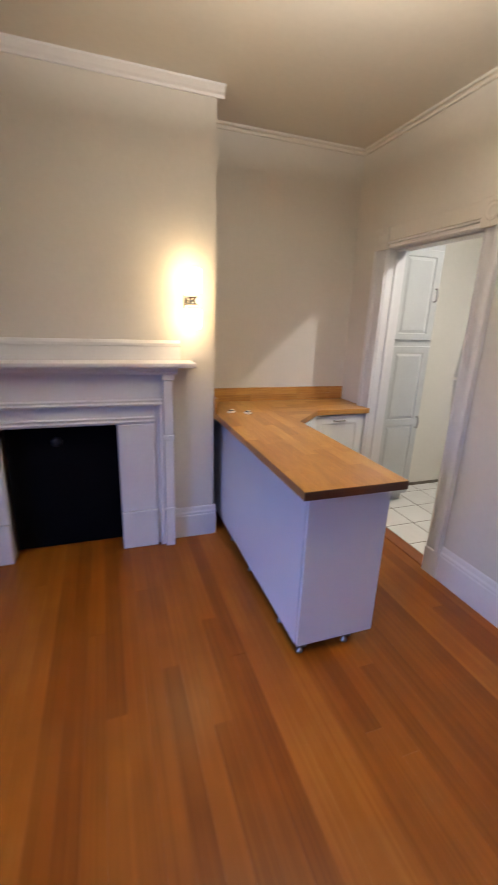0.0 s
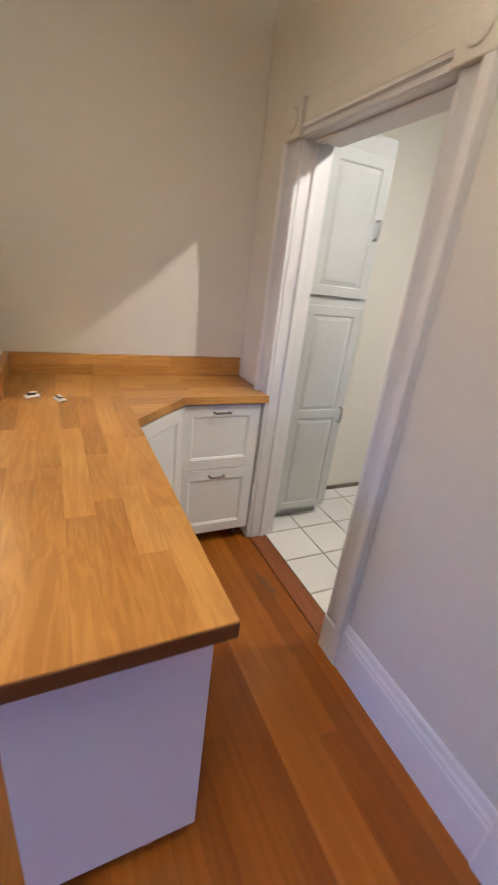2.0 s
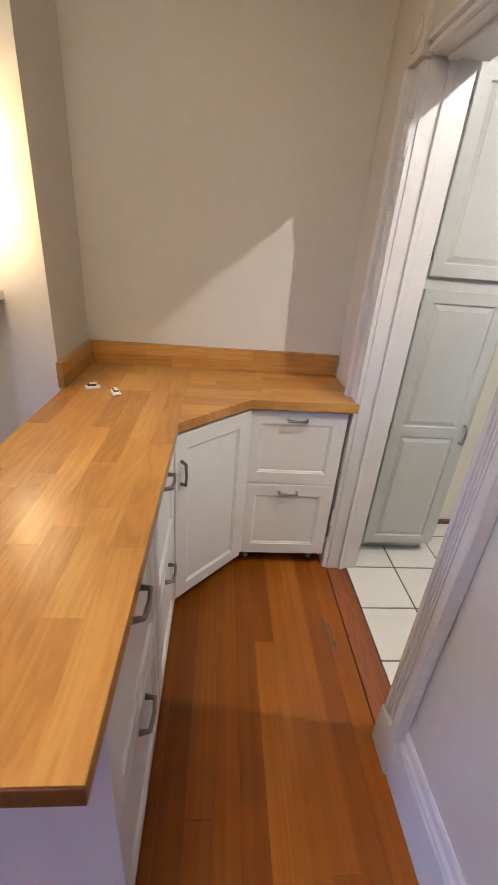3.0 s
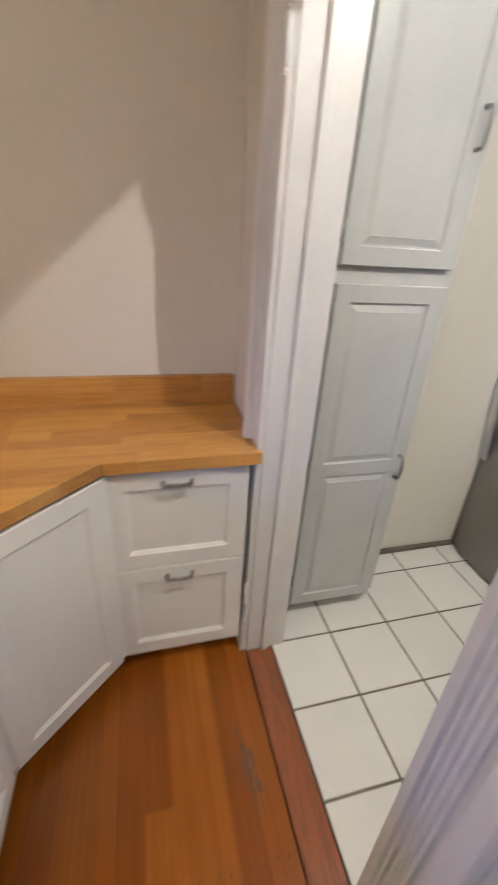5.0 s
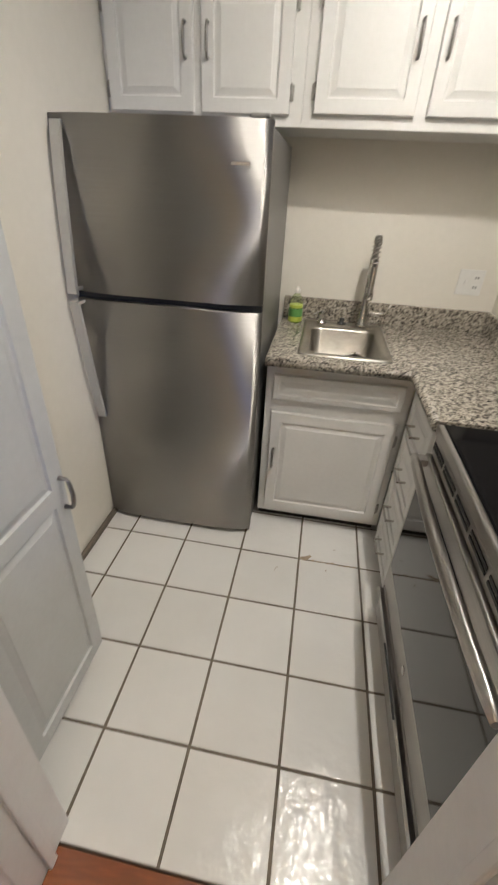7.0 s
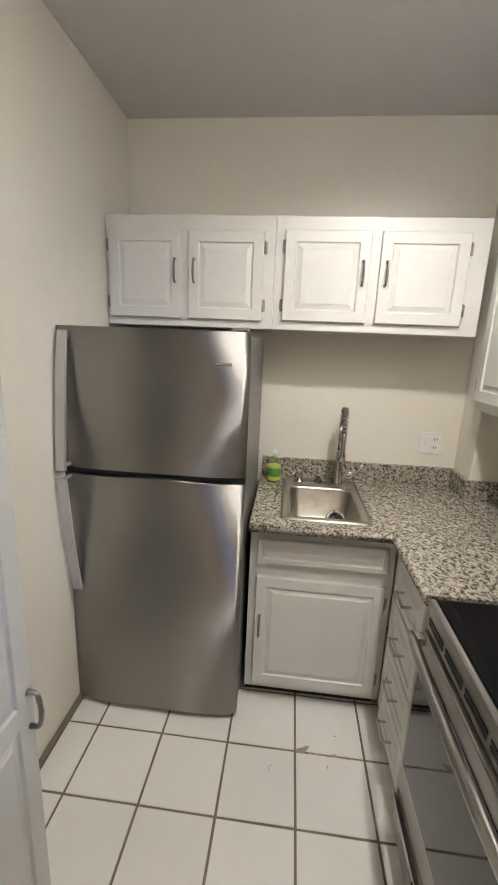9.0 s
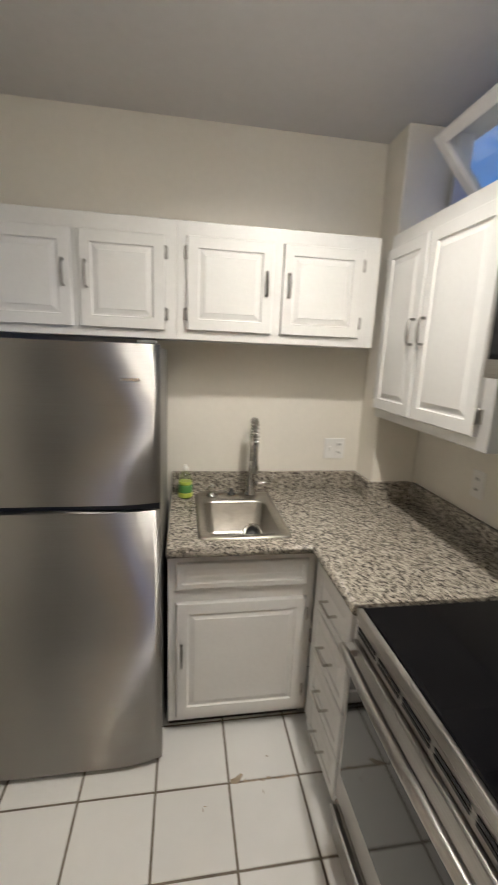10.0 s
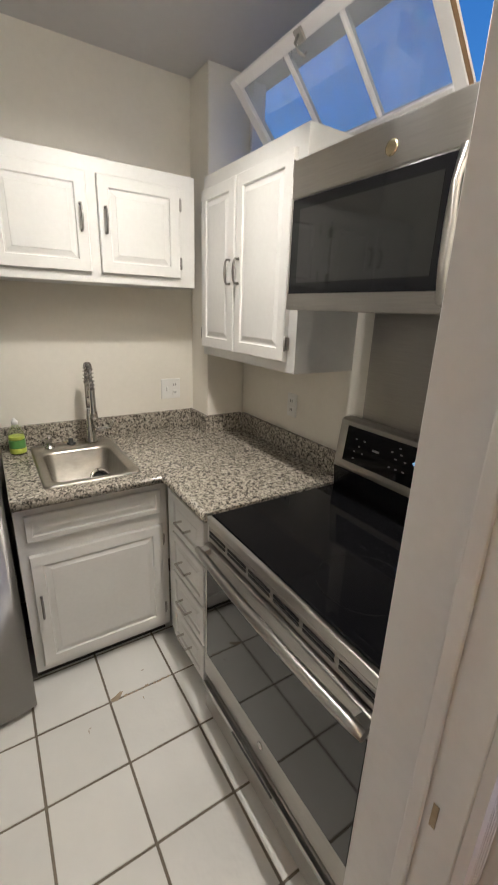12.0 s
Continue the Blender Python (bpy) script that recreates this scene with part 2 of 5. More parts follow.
def granite_material():
    m, n, l, b = node_mat("speckled_granite")
    geo = n.new("ShaderNodeNewGeometry")
    warp = noise_tex(n, l, geo.outputs["Position"], 55.0, 3)
    add = n.new("ShaderNodeVectorMath")
    add.operation = "MULTIPLY_ADD"
    add.inputs[1].default_value = (0.012, 0.012, 0.012)
    l.new(warp.outputs["Color"], add.inputs[0])
    l.new(geo.outputs["Position"], add.inputs[2])
    v = n.new("ShaderNodeTexVoronoi")
    v.inputs["Scale"].default_value = 150.0
    l.new(add.outputs[0], v.inputs["Vector"])
    sep = n.new("ShaderNodeSeparateColor")
    l.new(v.outputs["Color"], sep.inputs[0])
    clump = noise_tex(n, l, add.outputs[0], 62.0, 3)
    s = n.new("ShaderNodeMath")
    s.operation = "MULTIPLY_ADD"
    s.inputs[1].default_value = 0.42
    l.new(sep.outputs[0], s.inputs[0])
    l.new(clump.outputs["Fac"], s.inputs[2])
    r = ramp(n, [(0.46, (0.045, 0.040, 0.034)), (0.57, (0.14, 0.126, 0.108)), (0.68, (0.25, 0.224, 0.185)), (0.80, (0.37, 0.334, 0.280)), (0.96, (0.47, 0.43, 0.37))])
    l.new(s.outputs[0], r.inputs["Fac"])
    l.new(r.outputs["Color"], b.inputs["Base Color"])
    b.inputs["Roughness"].default_value = 0.18
    bump(n, l, s.outputs[0], b, 0.03, 0.0005)
    return m


def pane_material(name, rough, tint, haze=0.02):
    """Thin glass: clear straight through, with the gloss of its face and a painted grey haze."""
    m, n, l, b = node_mat(name)
    n.remove(b)
    out = n["Material Output"]
    clear, gloss = n.new("ShaderNodeBsdfTransparent"), n.new("ShaderNodeBsdfGlossy")
    edge, power, scale, mix = n.new("ShaderNodeLayerWeight"), n.new("ShaderNodeMath"), n.new("ShaderNodeMath"), n.new("ShaderNodeMixShader")
    clear.inputs["Color"].default_value = (*tint, 1)
    gloss.inputs["Roughness"].default_value = rough
    edge.inputs["Blend"].default_value = 0.5
    power.operation, power.inputs[1].default_value = "POWER", 4.0
    scale.operation, scale.inputs[1].default_value, scale.inputs[2].default_value = "MULTIPLY_ADD", 0.85, 0.10
    l.new(edge.outputs["Facing"], power.inputs[0])
    l.new(power.outputs[0], scale.inputs[0])
    l.new(scale.outputs[0], mix.inputs[0])
    l.new(clear.outputs[0], mix.inputs[1])
    l.new(gloss.outputs[0], mix.inputs[2])
    # uneven grey haze painted in for the pale ceiling reflected in the glass
    veil, veil_mix, spots = n.new("ShaderNodeBsdfDiffuse"), n.new("ShaderNodeMixShader"), n.new("ShaderNodeTexNoise")
    veil.inputs["Color"].default_value = (0.62, 0.63, 0.64, 1)
    spots.inputs["Scale"].default_value = 5.0
    share = n.new("ShaderNodeMapRange")
    share.inputs["From Min"].default_value, share.inputs["From Max"].default_value = 0.3, 0.7
    share.inputs["To Min"].default_value, share.inputs["To Max"].default_value = haze * 0.6, haze * 1.4
    l.new(spots.outputs["Fac"], share.inputs["Value"])
    l.new(share.outputs[0], veil_mix.inputs[0])
    l.new(mix.outputs[0], veil_mix.inputs[1])
    l.new(veil.outputs[0], veil_mix.inputs[2])
    l.new(veil_mix.outputs[0], out.inputs["Surface"])
    return m


BLACK.node_tree.nodes["Principled BSDF"].inputs["Specular IOR Level"].default_value = 0.04
GLASS_BLACK.node_tree.nodes["Principled BSDF"].inputs["Specular IOR Level"].default_value = 0.24
TILE, GRANITE = tile_material(), granite_material()
PANE = pane_material("window_pane", 0.03, (0.92, 0.95, 0.97), 0.15)
CLEAR = pane_material("clear_plastic", 0.05, (0.86, 0.91, 0.76))


# ---- building helpers ----
def box(bm, x0, x1, y0, y1, z0, z1):
    vs = [bm.verts.new((x, y, z)) for z in (z0, z1) for y in (y0, y1) for x in (x0, x1)]
    for f in ((0, 2, 3, 1), (4, 5, 7, 6), (0, 1, 5, 4), (1, 3, 7, 5), (3, 2, 6, 7), (2, 0, 4, 6)):
        bm.faces.new([vs[k] for k in f])
    return bm


def boxes(*dims, bevel=0.0, seg=1):
    bm = bmesh.new()
    for d in dims:
        box(bm, *d)
    if bevel:
        bmesh.ops.bevel(bm, geom=bm.edges[:], offset=bevel, segments=seg, affect="EDGES", profile=0.5)
    return bm


def sweep(bm, pts, r, n=8, flat=1.0):
    """A round bar through the points; r may be a list."""
    pts = [Vector(p) for p in pts]
    rings = []
    ref = Vector((0.13, 0.31, 0.94))
    for k, p in enumerate(pts):
        d = (pts[min(k + 1, len(pts) - 1)] - pts[max(k - 1, 0)]).normalized()
        u = d.cross(ref if abs(d.dot(ref)) < 0.95 else Vector((1, 0, 0))).normalized()
        w = d.cross(u)
        rad = r[k] if isinstance(r, (list, tuple)) else r
        rings.append([bm.verts.new(p + rad * (math.cos(a) * u + flat * math.sin(a) * w)) for a in (2 * math.pi * j / n for j in range(n))])
    for a, b in zip(rings, rings[1:]):
        for j in range(n):
            f = bm.faces.new((a[j], a[(j + 1) % n], b[(j + 1) % n], b[j]))
            f.smooth = True
    bm.faces.new(rings[0][::-1])
    bm.faces.new(rings[-1])
    return bm


def lathe(bm, profile, centre=(0, 0, 0), n=20, axis="z"):
    """Turns (radius, height) pairs round an axis through centre."""
    c = Vector(centre)
    rings = []
    for r, h in profile:
        ring = []
        for j in range(n):
            a = 2 * math.pi * j / n
            u, w = r * math.cos(a), r * math.sin(a)
            ring.append(bm.verts.new(c + Vector({"z": (u, w, h), "y": (u, h, w), "x": (h, u, w)}[axis])))
        rings.append(ring)
    for a, b in zip(rings, rings[1:]):
        for j in range(n):
            f = bm.faces.new((a[j], a[(j + 1) % n], b[(j + 1) % n], b[j]))
            f.smooth = True
    bm.faces.new(rings[0][::-1])
    bm.faces.new(rings[-1])
    return bm


def extrude_profile(bm, profile, axis, a0, a1):
    """A moulding: a closed outline of (across, z) pairs pulled along x or y."""
    put = (lambda t, u, z: (t, u, z)) if axis == "x" else (lambda t, u, z: (u, t, z))
    r0 = [bm.verts.new(put(a0, u, z)) for u, z in profile]
    r1 = [bm.verts.new(put(a1, u, z)) for u, z in profile]
    k = len(profile)
    for j in range(k):
        bm.faces.new((r0[j], r0[(j + 1) % k], r1[(j + 1) % k], r1[j]))
    bm.faces.new(r0[::-1])
    bm.faces.new(r1)
    return bm


def prism(bm, outline, z0, z1):
    lo = [bm.verts.new((x, y, z0)) for x, y in outline]
    hi = [bm.verts.new((x, y, z1)) for x, y in outline]
    k = len(outline)
    for j in range(k):
        bm.faces.new((lo[j], lo[(j + 1) % k], hi[(j + 1) % k], hi[j]))
    bm.faces.new(lo[::-1])
    bm.faces.new(hi)
    return bm


def part(name, bm, material, parent=None, label="", shift=None):
    """One mesh object from a bmesh, under a thing or a part."""
    bmesh.ops.recalc_face_normals(bm, faces=bm.faces[:])
    if shift:
        bmesh.ops.translate(bm, verts=bm.verts[:], vec=shift)
    me = bpy.data.meshes.new(name)
    bm.to_mesh(me)
    bm.free()
    me.materials.append(material)
    ob = new(name, me)
    ob.parent = parent
    if label:
        ob["label"] = label
    return ob


def thing(name, label, category, m=None, group="", kind=""):
    ob = new(name)
    ob.empty_display_size = 0.05
    if m is not None:
        ob.matrix_basis = m
    return tagged(ob, label, category, group, kind)


def structure(name, bm, material, label="", category=""):
    return tagged(part(name, bm, material), label, category, kind="structure")


def framed_front(w, h, t, panels, raised=True):
    """A cabinet front in its own space, face towards -y, lower left corner at the origin, with framed panels (x0, x1, z0, z1)."""
    bm = bmesh.new()

    def ring(x0, x1, z0, z1, y):
        return [bm.verts.new((x, y, z)) for x, z in ((x0, z0), (x1, z0), (x1, z1), (x0, z1))]

    def band(a, b):
        for j in range(4):
            bm.faces.new((a[j], a[(j + 1) % 4], b[(j + 1) % 4], b[j]))

    e = 0.003
    back, rim, face = ring(0, w, 0, h, t), ring(0, w, 0, h, 0.0035), ring(e, w - e, e, h - e, 0)
    band(back, rim)
    band(rim, face)
    bm.faces.new(back)
    panels = sorted(panels, key=lambda p: p[2])
    cuts = [e] + [(a[3] + b[2]) / 2 for a, b in zip(panels, panels[1:])] + [h - e]
    for (x0, x1, z0, z1), c0, c1 in zip(panels, cuts, cuts[1:]):
        steps = ((0.0, 0.0), (0.0035, 0.0075), (0.009, 0.0078), (0.027, 0.0022), (0.0285, 0.0008)) if raised else ((0.0, 0.0), (0.002, 0.003), (0.008, 0.0045), (0.012, 0.0085))
        rings = [ring(e, w - e, c0, c1, 0)] + [ring(x0 + i, x1 - i, z0 + i, z1 - i, y) for i, y in steps]
        for a, b in zip(rings, rings[1:]):
            band(a, b)
        bm.faces.new(rings[-1])
    bmesh.ops.remove_doubles(bm, verts=bm.verts[:], dist=0.00005)
    return bm


def arc_pull(p0, p1, out, r=0.005, rise=0.028):
    """A bowed pull between two feet; out is the way it stands off."""
    a, b, o = Vector(p0), Vector(p1), Vector(out)
    pts = [a, a + o * rise * 0.75] + [a.lerp(b, s) + o * rise * (0.85 + 0.25 * math.sin(math.pi * s)) for s in (0.08, 0.25, 0.5, 0.75, 0.92)] + [b + o * rise * 0.75, b]
    return sweep(bmesh.new(), pts, [r * 1.3, r * 0.9, r, r * 1.1, r * 1.2, r * 1.1, r, r * 0.9, r * 1.3], 8)


# ---- structure ----
XW, XE, XK = -1.6, 3.395, 3.53          # living room west wall, east wall, its kitchen face
YS, YN = -0.95, 5.80                    # south and north walls
CZ, KZ = 2.872, 2.66                     # ceilings
KX, KY = 5.48, 3.78                     # kitchen far wall and stove wall
DY0, DY1, DZ = 4.52, 5.35, 2.12         # kitchen doorway
EY0, EY1 = 2.70, 3.56                   # second doorway in the east wall
JB = 0.0205                             # thickness of the jamb linings

structure("wall_north", boxes((XW - 0.15, KX + 0.15, YN, YN + 0.15, -0.1, CZ + 0.1)), PLASTER, "warm white plaster wall behind the chimney breast and counter", "wall")
structure("wall_east", boxes((XE, XK, DY1 + JB, YN, -0.1, CZ), (XE, XK, DY0 - JB, DY1 + JB, DZ + JB, CZ), (XE, XK, EY1 + JB, DY0 - JB, -0.1, CZ), (XE, XK, EY0 - JB, EY1 + JB, DZ + JB, CZ), (XE, XK, YS, EY0 - JB, -0.1, CZ)), PLASTER, "warm white plaster wall with the kitchen doorway", "wall")
WY0, WY1, WZ0, WZ1 = 1.65, 3.15, 0.7, 2.4
structure("wall_west", boxes((XW - 0.15, XW, YS, WY0, -0.1, CZ), (XW - 0.15, XW, WY1, YN, -0.1, CZ), (XW - 0.15, XW, WY0, WY1, -0.1, WZ0), (XW - 0.15, XW, WY0, WY1, WZ1, CZ)), PLASTER, "warm white plaster wall with a tall window", "wall")
VX0, VX1 = -0.05, 1.25
structure("wall_south", boxes((XW - 0.15, VX0, YS - 0.15, YS, -0.1, CZ), (VX1, XK, YS - 0.15, YS, -0.1, CZ), (VX0, VX1, YS - 0.15, YS, -0.1, WZ0), (VX0, VX1, YS - 0.15, YS, WZ1, CZ)), PLASTER, "warm white plaster wall with a tall window", "wall")
structure("ceiling", boxes((XW - 0.15, XK, YS - 0.15, YN, CZ, CZ + 0.12)), CEILING, "warm white plaster ceiling", "ceiling")
structure("kitchen_wall_lining", boxes((XK + 0.001, KX, YN - 0.012, YN - 0.001, -0.05, KZ)), KWALL, "cream painted kitchen wall beside the refrigerator", "wall")
structure("kitchen_wall_far", boxes((KX, KX + 0.15, KY - 0.1, YN - 0.001, -0.1, KZ + 0.1)), KWALL, "cream painted kitchen wall above the sink", "wall")
OX0, OX1, OZ0, OZ1 = 4.04, 5.26, 2.175, 2.645   # transom window in the stove wall
structure("kitchen_wall_stove", boxes((XK, OX0, KY - 0.07, KY, -0.1, KZ), (OX1, KX, KY - 0.07, KY, -0.1, KZ), (OX0, OX1, KY - 0.07, KY, -0.1, OZ0), (OX0, OX1, KY - 0.07, KY, OZ1, KZ)), KWALL, "cream painted kitchen wall behind the range", "wall")
structure("kitchen_pier", boxes((5.275, KX - 0.001, KY + 0.001, 4.015, -0.05, KZ - 0.001), bevel=0.004), KWALL, "cream painted boxed pier in the kitchen corner", "wall")
structure("kitchen_ceiling", boxes((XK, KX + 0.15, KY - 0.14, YN - 0.013, KZ, KZ + 0.1)), KCEIL, "grey-white kitchen ceiling with satin paint", "ceiling")
structure("kitchen_east_lining", boxes((XK + 0.001, XK + 0.010, DY1 + 0.10, YN - 0.013, 0, KZ - 0.002), (XK + 0.001, XK + 0.010, KY + 0.001, DY0 - 0.10, 0, KZ - 0.002), (XK + 0.001, XK + 0.010, DY0 - 0.10, DY1 + 0.10, DZ + 0.10, KZ - 0.002)), KWALL, "cream painted kitchen side of the doorway wall", "wall")

# chimney breast
CX0, CX1, CY = 0.09, 2.105, 5.375
FX0, FX1, FZ = 0.755, 1.445, 0.905
structure("chimney_breast", extrude_profile(bmesh.new(), [(CX0, -0.05), (FX0, -0.05), (FX0, FZ), (FX1, FZ), (FX1, -0.05), (CX1, -0.05), (CX1, CZ), (CX0, CZ)], "y", CY, YN), PLASTER, "warm white plastered chimney breast", "wall")

# crown mouldings
def crown(name, axis, a0, a1, face, sign, drop=0.060, out=0.045, mat=TRIM):
    s = sign
    prof = [(face, CZ - drop), (face + s * 0.012, CZ - drop), (face + s * 0.014, CZ - drop + 0.014), (face + s * 0.026, CZ - drop + 0.024), (face + s * 0.034, CZ - 0.024), (face + s * out, CZ - 0.012), (face + s * out, CZ - 0.001), (face, CZ - 0.001)]
    return structure(name, extrude_profile(bmesh.new(), prof, axis, a0, a1), mat, "white painted crown moulding along the ceiling", "moulding")

crown("crown_chimney", "x", CX0 - 0.04, CX1 + 0.04, CY, -1)
crown("crown_chimney_side", "y", CY, YN, CX1, 1)
crown("crown_north", "x", CX1 + 0.05, XE, YN, -1, 0.042, 0.026, CEILING)
crown("crown_north_west", "x", XW, CX0, YN, -1, 0.042, 0.026, CEILING)
crown("crown_east", "y", YS, YN - 0.036, XE, -1, 0.042, 0.026, CEILING)
crown("crown_west", "y", YS, YN - 0.036, XW, 1, 0.05, 0.035)

# baseboards: a flat board with a stepped cap
def skirting(name, axis, a0, a1, face, sign):
    s = sign
    prof = [(face, 0.0), (face + s * 0.021, 0.0), (face + s * 0.021, 0.170), (face + s * 0.018, 0.177), (face + s * 0.018, 0.192), (face + s * 0.012, 0.205), (face + s * 0.009, 0.226), (face + s * 0.004, 0.236), (face, 0.236)]
    return structure(name, extrude_profile(bmesh.new(), prof, axis, a0, a1), TRIM, "white painted tall baseboard with a stepped cap", "baseboard")

skirting("baseboard_east", "y", EY1 + 0.125, DY0 - 0.124, XE, -1)
skirting("baseboard_east_south", "y", YS + 0.03, EY0 - 0.13, XE, -1)
skirting("baseboard_chimney", "x", 1.815, CX1 + 0.0205, CY, -1)
skirting("baseboard_chimney_west", "x", CX0 - 0.02, 0.39, CY, -1)
skirting("baseboard_chimney_side", "y", CY, 5.50, CX1, 1)
skirting("baseboard_north_west", "x", XW, CX0, YN, -1)
skirting("baseboard_west", "y", YS + 0.03, YN - 0.03, XW, 1)
skirting("baseboard_south", "x", XW, XE, YS, 1)

# kitchen doorway: jamb lining, stop, fluted casing with rosette blocks
def doorway(name, y0, y1, zt, deep, label):
    d = thing(name, label, "door frame", kind="structure")
    part("jamb", boxes((XE - 0.003, XK + deep * 0.4, y1, y1 + 0.02, 0, zt + 0.02), bevel=0.002), TRIM, d)
    part("jamb", boxes((XE - 0.003, XK + deep, y0 - 0.02, y0, 0, zt + 0.02), bevel=0.002), TRIM, d)
    part("jamb_head", boxes((XE - 0.003, XK + deep, y0, y1, zt, zt + 0.02), bevel=0.002), TRIM, d)
    for a, b in ((y1 - 0.012, y1 - 0.0005), (y0 + 0.0005, y0 + 0.012)):
        part("door_stop", boxes((XE + 0.058, XE + 0.085, a, b, 0, zt - 0.0005), bevel=0.004, seg=2), TRIM, d)
    part("door_stop", boxes((XE + 0.045, XE + 0.085, y0 + 0.013, y1 - 0.013, zt - 0.012, zt - 0.0005), bevel=0.003), TRIM, d)
    w = 0.122
    for s, e in ((1, y1), (-1, y0)):
        # across the casing: raised beads and shallow flutes
        line = [(0, 0), (0.001, 0.017), (0.018, 0.018), (0.022, 0.006), (0.026, 0.016), (0.031, 0.016), (0.0345, 0.005), (0.038, 0.015), (0.043, 0.015), (0.046, 0.007), (0.049, 0.015), (0.055, 0.015), (0.058, 0.007), (0.061, 0.015), (0.067, 0.015), (0.070, 0.007), (0.073, 0.016), (0.079, 0.016), (0.083, 0.004), (0.087, 0.034), (0.091, 0.038), (w - 0.003, 0.038), (w, 0.035), (w, 0)]
        bm = bmesh.new()
        lo = [bm.verts.new((XE - t - 0.0032, e + s * (u + 0.005), 0.181)) for u, t in line]
        hi = [bm.verts.new((XE - t - 0.0032, e + s * (u + 0.005), zt - 0.008)) for u, t in line]
        k = len(line)
        for j in range(k):
            bm.faces.new((lo[j], lo[(j + 1) % k], hi[(j + 1) % k], hi[j]))
        bm.faces.new(lo[::-1])
        bm.faces.new(hi)
        part("casing", bm, TRIM, d)
        ya, yb = sorted((e + s * 0.004, e + s * (w + 0.008)))
        part("plinth_block", boxes((XE - 0.030, XE - 0.0035, ya, yb, 0, 0.180), bevel=0.004), TRIM, d)
        ya, yb = sorted((e - s * 0.012, e + s * (w + 0.010)))
        blk = part("rosette_block", boxes((XE - 0.043, XE - 0.0035, ya, yb, zt - 0.007, zt + 0.138), bevel=0.003), PLASTER, d, "corner block painted like the wall")
        bm = bmesh.new()
        lathe(bm, [(0.047, 0.0), (0.047, -0.004), (0.042, -0.007), (0.036, -0.003), (0.026, -0.002), (0.020, -0.006), (0.006, -0.008)], (XE - 0.043, (ya + yb) / 2, zt + 0.066), 24, "x")
        part("rosette", bm, PLASTER, blk)
    prof = [(XE - 0.0035, zt + 0.003), (XE - 0.018, zt + 0.003), (XE - 0.020, zt + 0.014), (XE - 0.011, zt + 0.017), (XE - 0.011, zt + 0.027), (XE - 0.026, zt + 0.030), (XE - 0.028, zt + 0.042), (XE - 0.0035, zt + 0.046)]
    part("head_moulding", extrude_profile(bmesh.new(), prof, "y", y0 + 0.013, y1 - 0.013), TRIM, d)
    part("head_board", boxes((XE - 0.022, XE - 0.0035, y0 + 0.013, y1 - 0.013, zt + 0.0465, zt + 0.134), bevel=0.002), PLASTER, d, "flat board painted like the wall")
    return d

door_1 = doorway("door_1", DY0, DY1, DZ, 0.052, "white painted doorway to the kitchen with fluted casing and rosette blocks")
kc = [(XK + 0.0105, XK + 0.030, DY0 - 0.10, DY0 - 0.0205, 0.0, DZ + 0.10), (XK + 0.0105, XK + 0.030, DY0 - 0.02, DY1 + 0.02, DZ + 0.021, DZ + 0.10)]
part("kitchen_side_casing", boxes(*kc, bevel=0.003), TRIM, door_1)
# painted-over hinges left on the jamb
for z in (1.90, 0.33):
    hb = bmesh.new()
    sweep(hb, [(XE - 0.026, DY1 + 0.002, z - 0.045), (XE - 0.026, DY1 + 0.002, z + 0.045)], 0.0065, 8)
    for dz in (-0.048, 0.048):
        lathe(hb, [(0.003, -0.006), (0.007, -0.003), (0.007, 0.003), (0.003, 0.006)], (XE - 0.026, DY1 + 0.002, z + dz), 8)
    part("old_hinge", hb, TRIM, door_1, "hinge painted over in white")
part("strike_mortise", boxes((XE + 0.036, XE + 0.047, DY0 + 0.0002, DY0 + 0.0016, 0.785, 0.838), bevel=0.0006), CHIP, door_1, "bare mortise of a removed strike plate")

structure("threshold", boxes((XE - 0.0030, XK - 0.002, EY0 + 0.001, EY1 - 0.001, -0.02, 0.003), bevel=0.002), SADDLE, "worn reddish wooden threshold under the closed door", "threshold")
door_2 = doorway("door_2", EY0, EY1, DZ, 0.0, "white painted closed door in a fluted casing")
bm = framed_front(EY1 - EY0 - 0.006, DZ - 0.012, 0.04, [(0.11, 0.74, 0.22, 0.92), (0.11, 0.74, 1.08, 1.98)])
leaf = part("door_leaf", bm, TRIM, door_2)
leaf.matrix_basis = pose(XE + 0.088, EY1 - 0.003, 0.008, 0, 0, -90)
bm = bmesh.new()
lathe(bm, [(0.028, 0.0), (0.026, -0.006), (0.010, -0.012), (0.010, -0.035), (0.026, -0.045), (0.028, -0.058), (0.012, -0.068)], (XE + 0.088, EY0 + 0.07, 0.95), 20, "x")
part("door_knob", bm, PEWTER, door_2)

# living-room windows
def tall_window(name, m, w, h):
    win = thing(name, "tall white painted double-hung window", "window", m, kind="structure")
    part("window_frame", boxes((0, 0.05, -0.02, 0.10, 0, h), (w - 0.05, w, -0.02, 0.10, 0, h), (0.05, w - 0.05, -0.02, 0.10, 0, 0.06), (0.05, w - 0.05, -0.02, 0.10, h - 0.05, h), (0.05, w - 0.05, 0.02, 0.07, h / 2 - 0.02, h / 2 + 0.02)), TRIM, win)
    part("window_sill", boxes((-0.06, w + 0.06, -0.08, -0.021, -0.03, 0.0), bevel=0.005), TRIM, win)
    for a, b in ((0.06, h / 2 - 0.02), (h / 2 + 0.02, h - 0.05)):
        p = part("pane", boxes((0.05, w - 0.05, 0.04, 0.044, a, b)), PANE, win)
        p.visible_shadow = False
    return win

